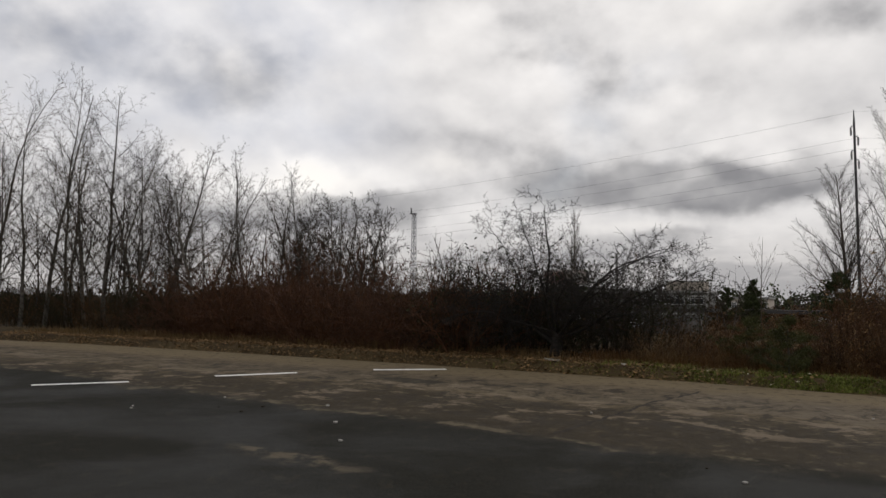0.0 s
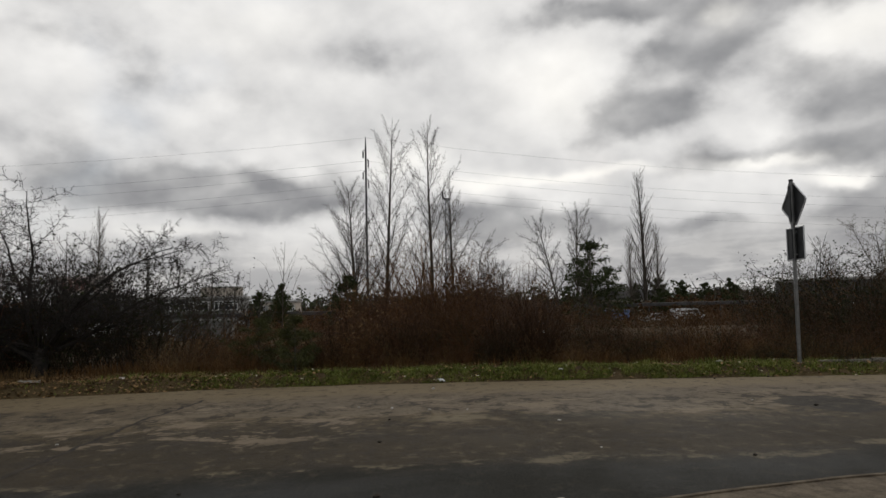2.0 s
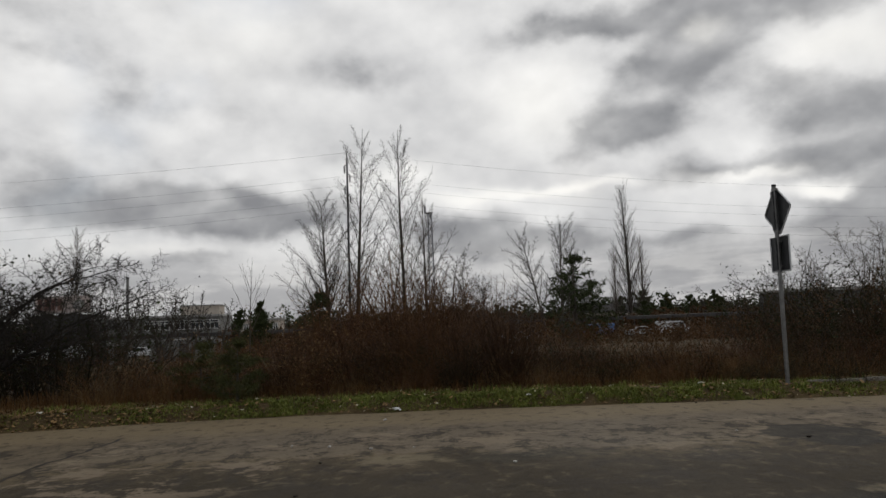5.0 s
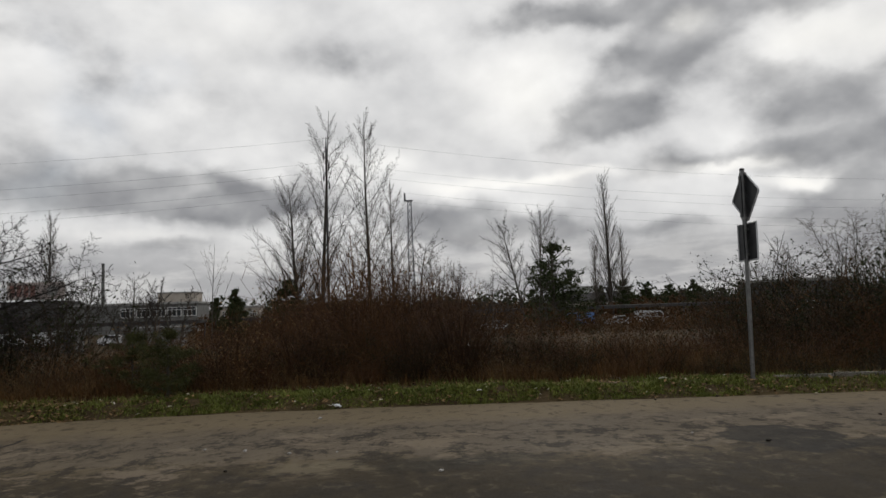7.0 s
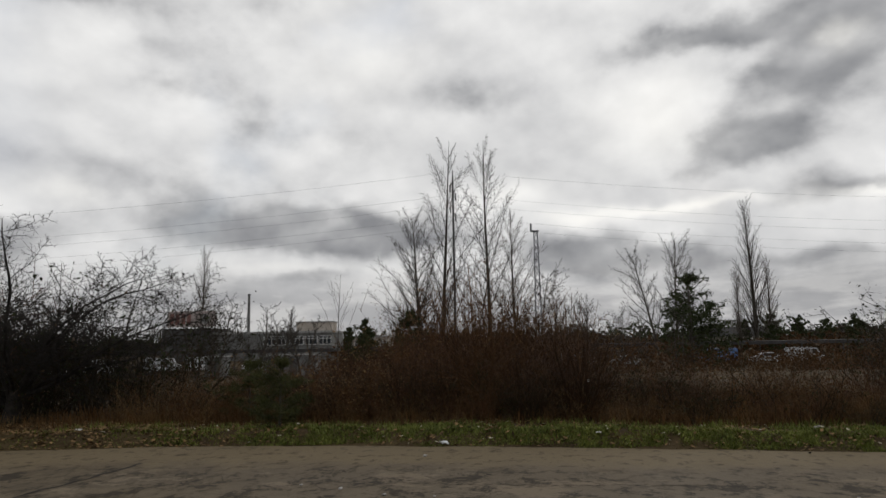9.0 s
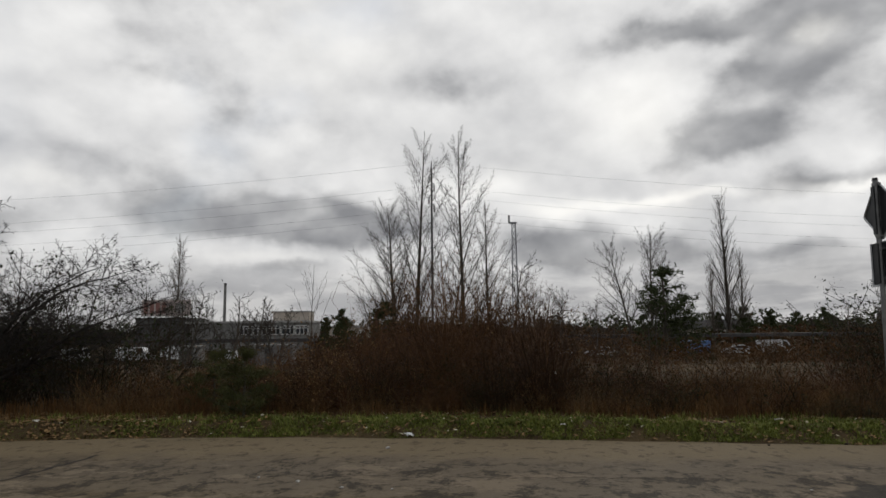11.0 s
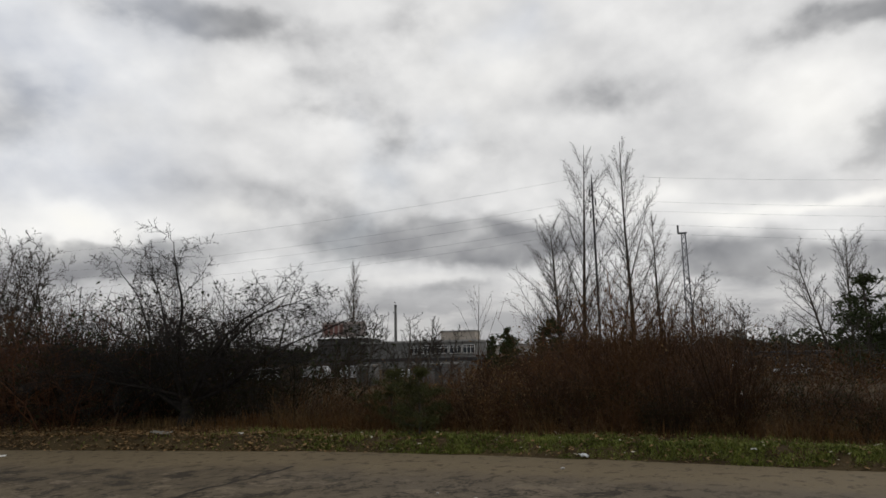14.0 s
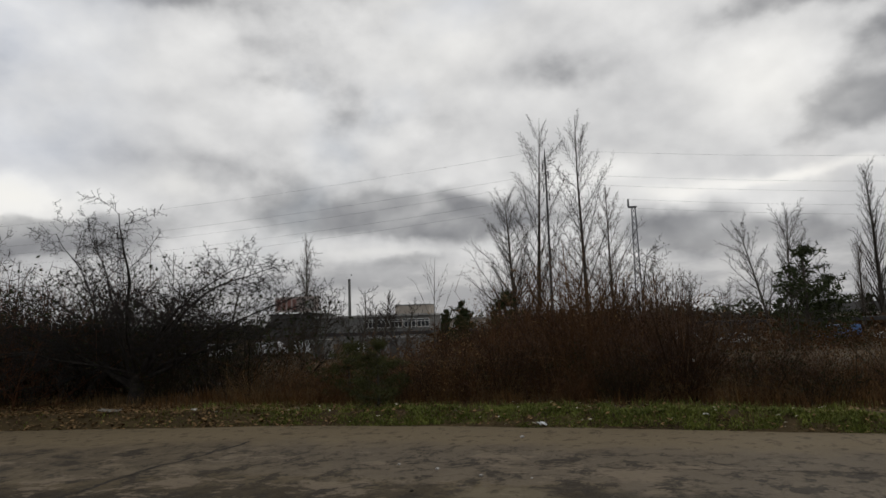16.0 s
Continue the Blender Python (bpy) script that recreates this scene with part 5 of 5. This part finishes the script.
# ---------------------------------------------------------------- power line and masts
def power_pole(x, y, top):
    z0 = ground_height(x, y)
    p = thing("power_pole", "tall thin dark pole with hanging insulators", "power pole", (x, y, z0))
    h = top - z0
    part("shaft", rodded((0, 0, -0.3), (0, 0, h - 1.6), 0.22, 0.15, sides=14), M_IRON, p)
    part("spike", rodded((0, 0, h - 1.6), (0, 0, h), 0.12, 0.05, sides=8), M_IRON, p)
    for z, s in ((2.4, -1), (3.9, 1), (5.9, -1), (7.3, 1)):
        arm = part("crossarm", rodded((-0.1 * s, 0, h - z), (0.42 * s, 0.0, h - z + 0.1), 0.07, sides=8), M_IRON, p)
        bm = bmesh.new()
        for i in range(7):
            rod(bm, (0.42 * s, 0, h - z - 0.1 - 0.17 * i), (0.42 * s, 0, h - z - 0.2 - 0.17 * i), 0.17, 0.10, sides=10)
        rod(bm, (0.42 * s, 0, h - z), (0.42 * s, 0, h - z - 1.3), 0.04, sides=6)
        part("insulator", bm, M_IRON, arm, "dark ribbed insulator string")
    return p


power_pole(0.15, 108.6, 29.2)


def wire(ax, az_, bx, bz, y, sag, ya=None, yb=None):
    """A hanging wire between two points."""
    ya, yb = (y if ya is None else ya), (y if yb is None else yb)
    pts = []
    for i in range(33):
        f = i / 32
        pts.append((ax + (bx - ax) * f, ya + (yb - ya) * f, az_ + (bz - az_) * f - 4 * sag * f * (1 - f)))
    v, q = tubes([(pts, [0.013] * 33)], 4)
    tagged(new("overhead_wire", soup("overhead_wire", v, q, M_IRON)), "thin sagging overhead wire", "wire", "overhead wires")


for hz in (29.0, 25.1, 23.6, 21.5, 20.1):
    wire(0.15, hz, -170, hz - 6.0, 108.6, 3.2, 108.6, 108.6)
    wire(0.15, hz, 150, hz - 6.0, 108.6, 3.2, 108.6, 108.6)


def lattice_mast(x, y, top, label):
    z0 = ground_height(x, y)
    h = top - z0
    p = thing("lattice_mast", label, "mast", (x, y, z0))
    lo, hi = 0.50, 0.27
    half = lambda z: lo + (hi - lo) * z / h
    for sx, sy in ((-1, -1), (1, -1), (1, 1), (-1, 1)):
        part("leg", rodded((sx * lo, sy * lo, -0.2), (sx * hi, sy * hi, h), 0.055, 0.045, sides=6), M_LATTICE, p)
    n = int(h / 1.0)
    for side in range(4):
        bm = bmesh.new()
        for i in range(n):
            z, z2 = h * i / n, h * (i + 1) / n
            a, b = half(z), half(z2)
            u = a if i % 2 else -a
            v = -b if i % 2 else b
            ends = ((u, -a, z), (v, -b, z2))
            m = Matrix.Rotation(side * math.pi / 2, 3, "Z")
            rod(bm, m @ Vector(ends[0]), m @ Vector(ends[1]), 0.05, sides=4)
        part("bracing", bm, M_LATTICE, p)
    part("head", rod(boxed(-0.75, 0.45, -0.42, 0.42, h, h + 0.14, bevel=0.02), (-0.7, 0, h + 0.1), (-0.7, 0, h + 1.25), 0.13, sides=8), M_IRON, p, "dark head plate with an upright lamp")
    return p


lattice_mast(12.7, 102, 17.6, "grey steel lattice mast above the trees")
lattice_mast(-72.8, 104.5, 18.0, "grey steel lattice mast beyond the hedge")


# ---------------------------------------------------------------- far buildings, yard and cars
def office(x0, x1, y, z0, z1, wall, label, windows):
    """A long flat-roofed block with a row of windows on its near side."""
    h = z1 - z0
    b = thing("office_building", label, "building", ((x0 + x1) / 2, y, z0))
    w2 = (x1 - x0) / 2
    part("wall", boxed(-w2, w2, 0, 14, -1, h - 0.5), wall, b)
    part("roof", boxed(-w2 - 0.3, w2 + 0.3, -0.3, 14.3, h - 0.5, h, bevel=0.05), M_WALL, b)
    for wx0, wx1, wz0, wz1 in windows:
        win = part("window", boxed(wx0 - w2, wx1 - w2, -0.12, 0.1, wz0, wz1), M_FRAME, b, "white framed window")
        wide = (wx1 - wx0 - 0.12) / 3
        for i in range(3):
            a = wx0 - w2 + 0.12 + i * wide
            part("pane", boxed(a, a + wide - 0.12, -0.16, 0.0, wz0 + 0.12, wz1 - 0.62), M_GLASS, win)
            part("pane", boxed(a, a + wide - 0.12, -0.16, 0.0, wz1 - 0.5, wz1 - 0.1), M_GLASS, win)
    return b


bz = ground_height(-45, 155)
office(-57, -29, 155, bz, 4.2, M_WALLMID, "long low office block with a row of windows",
       [(12.2 + 3.2 * i, 15.1 + 3.2 * i, 3.45, 5.45) for i in range(5)])
pent = thing("roof_hut", "pale beige plant room on the office roof", "roof hut", (-33.8, 158, 4.2))
part("wall", boxed(-4.2, 4.2, 0, 6, -0.05, 2.0), M_WALLPALE, pent)
part("roof", boxed(-4.4, 4.4, -0.2, 6.2, 2.0, 2.25, bevel=0.03), M_WALL, pent)
side = thing("office_building", "dark windowless block below the roof board", "building", (-62.2, 155, bz))
part("wall", boxed(-6.5, 6.0, 0, 12, -1, 7.3), M_WALLDARK, side)
part("roof", boxed(-6.7, 5.2, -0.2, 12.2, 7.3, 7.6, bevel=0.04), M_ROOF, side)
board = thing("roof_board", "large faded advertising board on the roof", "advertising board", (-62.1, 155.6, bz + 7.6))
part("backing", boxed(-5.7, 5.7, 0.0, 0.3, 0.4, 4.1, bevel=0.03), M_SIGNPALE, board)
for i in range(4):
    part("red_bar", boxed(-5.1 + 1.35 * i, -4.15 + 1.35 * i, -0.06, 0.0, 1.0, 3.5, bevel=0.02), M_SIGNRED, board, "faded red upright bar")
part("round_mark", rodded((3.3, -0.1, 2.2), (3.3, 0.0, 2.2), 1.15, sides=24), M_WALL, board, "grey round mark")
for i in range(5):
    part("support", rodded((-5 + 2.5 * i, 0.2, -0.05), (-5 + 2.5 * i, 0.2, 0.5), 0.08, sides=6), M_IRON, board)
stack = thing("chimney", "slim grey factory chimney behind the offices", "chimney", (-54.0, 172, bz))
part("shaft", rodded((0, 0, -1), (0, 0, 13.9 - bz), 0.45, 0.32, sides=18), M_WALLMID, stack)
part("rim", rodded((0, 0, 13.9 - bz), (0, 0, 14.2 - bz), 0.38, sides=18), M_WALLDARK, stack)
office(-27.5, -18, 172, bz, 3.0, M_WALLPALE, "low pale building behind bare trees", [(1 + 2.2 * i, 2.7 + 2.2 * i, 2.6, 4.2) for i in range(4)])


def house(x, y, top, width, label):
    z0 = ground_height(x, y)
    h = top - z0
    b = thing("house", label, "house", (x, y, z0))
    part("wall", boxed(-width / 2, width / 2, 0, 8, -0.5, h * 0.62), M_WALLPALE, b)
    bm = bmesh.new()
    e = width / 2 + 0.4
    vs = [bm.verts.new(c) for c in ((-e, -0.4, h * 0.6), (e, -0.4, h * 0.6), (e, 8.4, h * 0.6), (-e, 8.4, h * 0.6), (-e + 0.3, 4, h), (e - 0.3, 4, h))]
    for f in ((0, 1, 5, 4), (2, 3, 4, 5), (0, 4, 3), (1, 2, 5), (3, 2, 1, 0)):
        bm.faces.new([vs[i] for i in f])
    part("roof", bm, M_SIGNRED if x < 0 else M_ROOF, b)
    for i in range(3):
        win = part("window", boxed(-width / 3 + i * width / 3 - 0.6, -width / 3 + i * width / 3 + 0.6, -0.08, 0.1, h * 0.28, h * 0.52), M_FRAME, b)
        part("pane", boxed(-width / 3 + i * width / 3 - 0.5, -width / 3 + i * width / 3 + 0.5, -0.12, 0.0, h * 0.3, h * 0.5), M_GLASS, win)


house(-66, 62, 3.2, 13, "far house with a faded red roof")
house(72, 170, 3.6, 16, "far low house with a dark roof")
office(74.5, 87.5, 100, ground_height(80, 100), 4.1, M_WALLDARK, "low flat-roofed building behind the dark hedge", [(1.0 + 3.0 * i, 3.2 + 3.0 * i, 1.2, 2.8) for i in range(4)])

canopy_x = [(-62, -18), (-14, 30), (34, 66)]
for a, b in canopy_x:
    y = 104
    z0 = ground_height(0, y)
    c = thing("carport", "long dark flat carport roof over parked vehicles", "carport", ((a + b) / 2, y, z0))
    w2 = (b - a) / 2
    part("roof", boxed(-w2, w2, -2.5, 3.0, 2.55, 3.05, bevel=0.04), M_ROOF, c)
    n = int((b - a) / 5.5)
    for i in range(n + 1):
        part("post", rodded((-w2 + 0.3 + i * (2 * w2 - 0.6) / n, 2.6, -0.1), (-w2 + 0.3 + i * (2 * w2 - 0.6) / n, 2.6, 2.56), 0.09, sides=6), M_IRON, c)


def cabin(x0, x1, y, label):
    """A white site cabin with ribbed sides, dark doors and a flat roof."""
    z0 = ground_height((x0 + x1) / 2, y)
    c = thing("site_cabin", label, "cabin", ((x0 + x1) / 2, y, z0))
    w2 = (x1 - x0) / 2
    part("wall", boxed(-w2, w2, 0, 2.4, -0.05, 2.4), M_WALLMID, c)
    part("roof", boxed(-w2 - 0.08, w2 + 0.08, -0.1, 2.5, 2.4, 2.52, bevel=0.02), M_WALL, c)
    n = int(2 * w2 / 0.5)
    for i in range(n + 1):
        part("rib", boxed(-w2 + i * (2 * w2 - 0.06) / n, -w2 + i * (2 * w2 - 0.06) / n + 0.06, -0.04, 0.0, 0.05, 2.38), M_WALLMID, c)
    for i in range(max(1, int(w2 / 1.4))):
        a = -w2 + 0.7 + i * 2.6
        door = part("door", boxed(a, a + 0.95, -0.06, 0.0, 0.0, 2.0), M_WALLDARK, c)
        part("handle", boxed(a + 0.78, a + 0.86, -0.12, -0.06, 0.95, 1.05), M_IRON, door)
    return c


cabin(-29.6, -27.4, 82, "small white site cabin in the yard")
cabin(-23.2, -16.6, 84, "white ribbed site cabin with dark doors")


def vehicle(paint, van, label):
    """A parked car or van at the origin, its side to the road."""
    t = thing("van" if van else "car", label, "vehicle", (0, 0, -900))
    if van:
        prof = [(-2.5, 0.35), (2.3, 0.35), (2.45, 0.6), (2.4, 1.05), (1.75, 1.2), (1.25, 2.0), (0.9, 2.12), (-2.4, 2.12), (-2.5, 1.9)]
        glass = [(0.55, 1.25), (1.5, 1.25), (1.12, 1.88), (0.55, 1.92)]
        wide = 0.95
    else:
        prof = [(-2.1, 0.3), (2.05, 0.3), (2.15, 0.55), (2.0, 0.82), (1.0, 0.95), (0.4, 1.42), (-1.1, 1.45), (-1.8, 1.0), (-2.15, 0.92)]
        glass = [(-1.35, 0.98), (0.75, 0.98), (0.33, 1.34), (-1.05, 1.36)]
        wide = 0.86
    bm = bmesh.new()
    a = [bm.verts.new((x, -wide, z)) for x, z in prof]
    b = [bm.verts.new((x, wide, z)) for x, z in prof]
    bm.faces.new(a), bm.faces.new(b[::-1])
    for i in range(len(prof)):
        j = (i + 1) % len(prof)
        bm.faces.new((a[i], b[i], b[j], a[j]))
    bmesh.ops.recalc_face_normals(bm, faces=bm.faces)
    bmesh.ops.bevel(bm, geom=bm.edges[:], offset=0.06, segments=2, affect="EDGES")
    part("body", bm, paint, t)
    for s in (-1, 1):
        bm = bmesh.new()
        f = [bm.verts.new((x, s * (wide + 0.01), z)) for x, z in glass]
        g = [bm.verts.new((x, s * (wide - 0.05), z)) for x, z in glass]
        bm.faces.new(f), bm.faces.new(g[::-1])
        for i in range(4):
            bm.faces.new((f[i], g[i], g[(i + 1) % 4], f[(i + 1) % 4]))
        part("side_window", bm, M_GLASS, t)
        for wx in (-1.35, 1.35):
            wheel = part("wheel", rodded((wx, s * (wide - 0.2), 0.32), (wx, s * (wide + 0.02), 0.32), 0.32, sides=18), M_TYRE, t)
            part("rim", rodded((wx, s * (wide + 0.0), 0.32), (wx, s * (wide + 0.035), 0.32), 0.2, sides=14), M_SILVER, wheel)
    return t


fleet = [vehicle(M_WHITE, True, "parked white van under a dark carport"), vehicle(M_WHITE, False, "parked white car in the yard"),
         vehicle(M_SILVER, False, "parked silver car in the yard"), vehicle(M_BLUE, True, "parked blue van in the yard")]
crng = random.Random(4)
for x0, x1, y, kinds in ((-42, -20, 98, (0, 0, 1, 0, 2)), (-2, 30, 98, (0, 1, 2, 0, 1)), (38, 56, 100, (3, 2, 0, 3)), (-60, -48, 92, (0, 1))):
    x, i = x0, 0
    while x < x1:
        k = kinds[i % len(kinds)]
        copy_thing(fleet[k], pose(x, y + crng.uniform(-0.4, 0.4), ground_height(x, y), 0, 0, crng.choice((0, 180)) + crng.uniform(-3, 3)))
        x += crng.uniform(5.4, 7.5)
        i += 1
for model in fleet:
    for o in (*model.children_recursive, model):
        bpy.data.objects.remove(o)


# ---------------------------------------------------------------- far woods
def far_woods(name, label, y0, y1, x0, x1, low, high, count, mat, seed, leaf):
    """A distant belt of trees: crowns of small clumps."""
    rng = np.random.default_rng(seed)
    spots = []
    for _ in range(count):
        x, y = rng.uniform(x0, x1), rng.uniform(y0, y1)
        h = rng.uniform(low, high) * (0.7 + 0.9 * max(0.0, noise.noise((x * 0.035, y * 0.035, seed)) + 0.2))
        n = 75
        f = rng.random(n) ** 0.8
        a = rng.uniform(0, 6.283, n)
        r = h * 0.62 * np.sqrt(rng.random(n)) * (1.03 - f ** 2) ** 0.5
        spots.append(np.stack([x + r * np.cos(a), y + r * np.sin(a), -2.6 + 0.05 * h + f * h], axis=1))
    v, q = leaf_cloud(rng, np.concatenate(spots), leaf, 1, 0.25)
    tagged(new(name, soup(name, v, q, mat)), label, "trees", kind="stuff")


far_woods("far_woods", "dark belt of distant woods on the horizon", 260, 420, -420, 420, 4.5, 9.5, 800, M_NEEDLE, 1, 0.8)
far_woods("far_thicket", "brown belt of distant bare trees", 190, 260, -260, 260, 4.0, 7.0, 420, M_TWIG, 2, 0.45)
far_woods("far_thicket", "low brown scrub in the yard", 62, 92, -13, 66, 1.9, 2.9, 330, M_BROWN, 5, 0.16)
far_woods("far_thicket", "low dark scrub behind the yard", 108, 150, -24, 160, 2.6, 4.0, 320, M_BROWN, 3, 0.35)
far_woods("far_thicket", "low dark scrub beyond the hedge", 40, 100, -160, -45, 3.6, 5.0, 260, M_OLIVE, 4, 0.35)
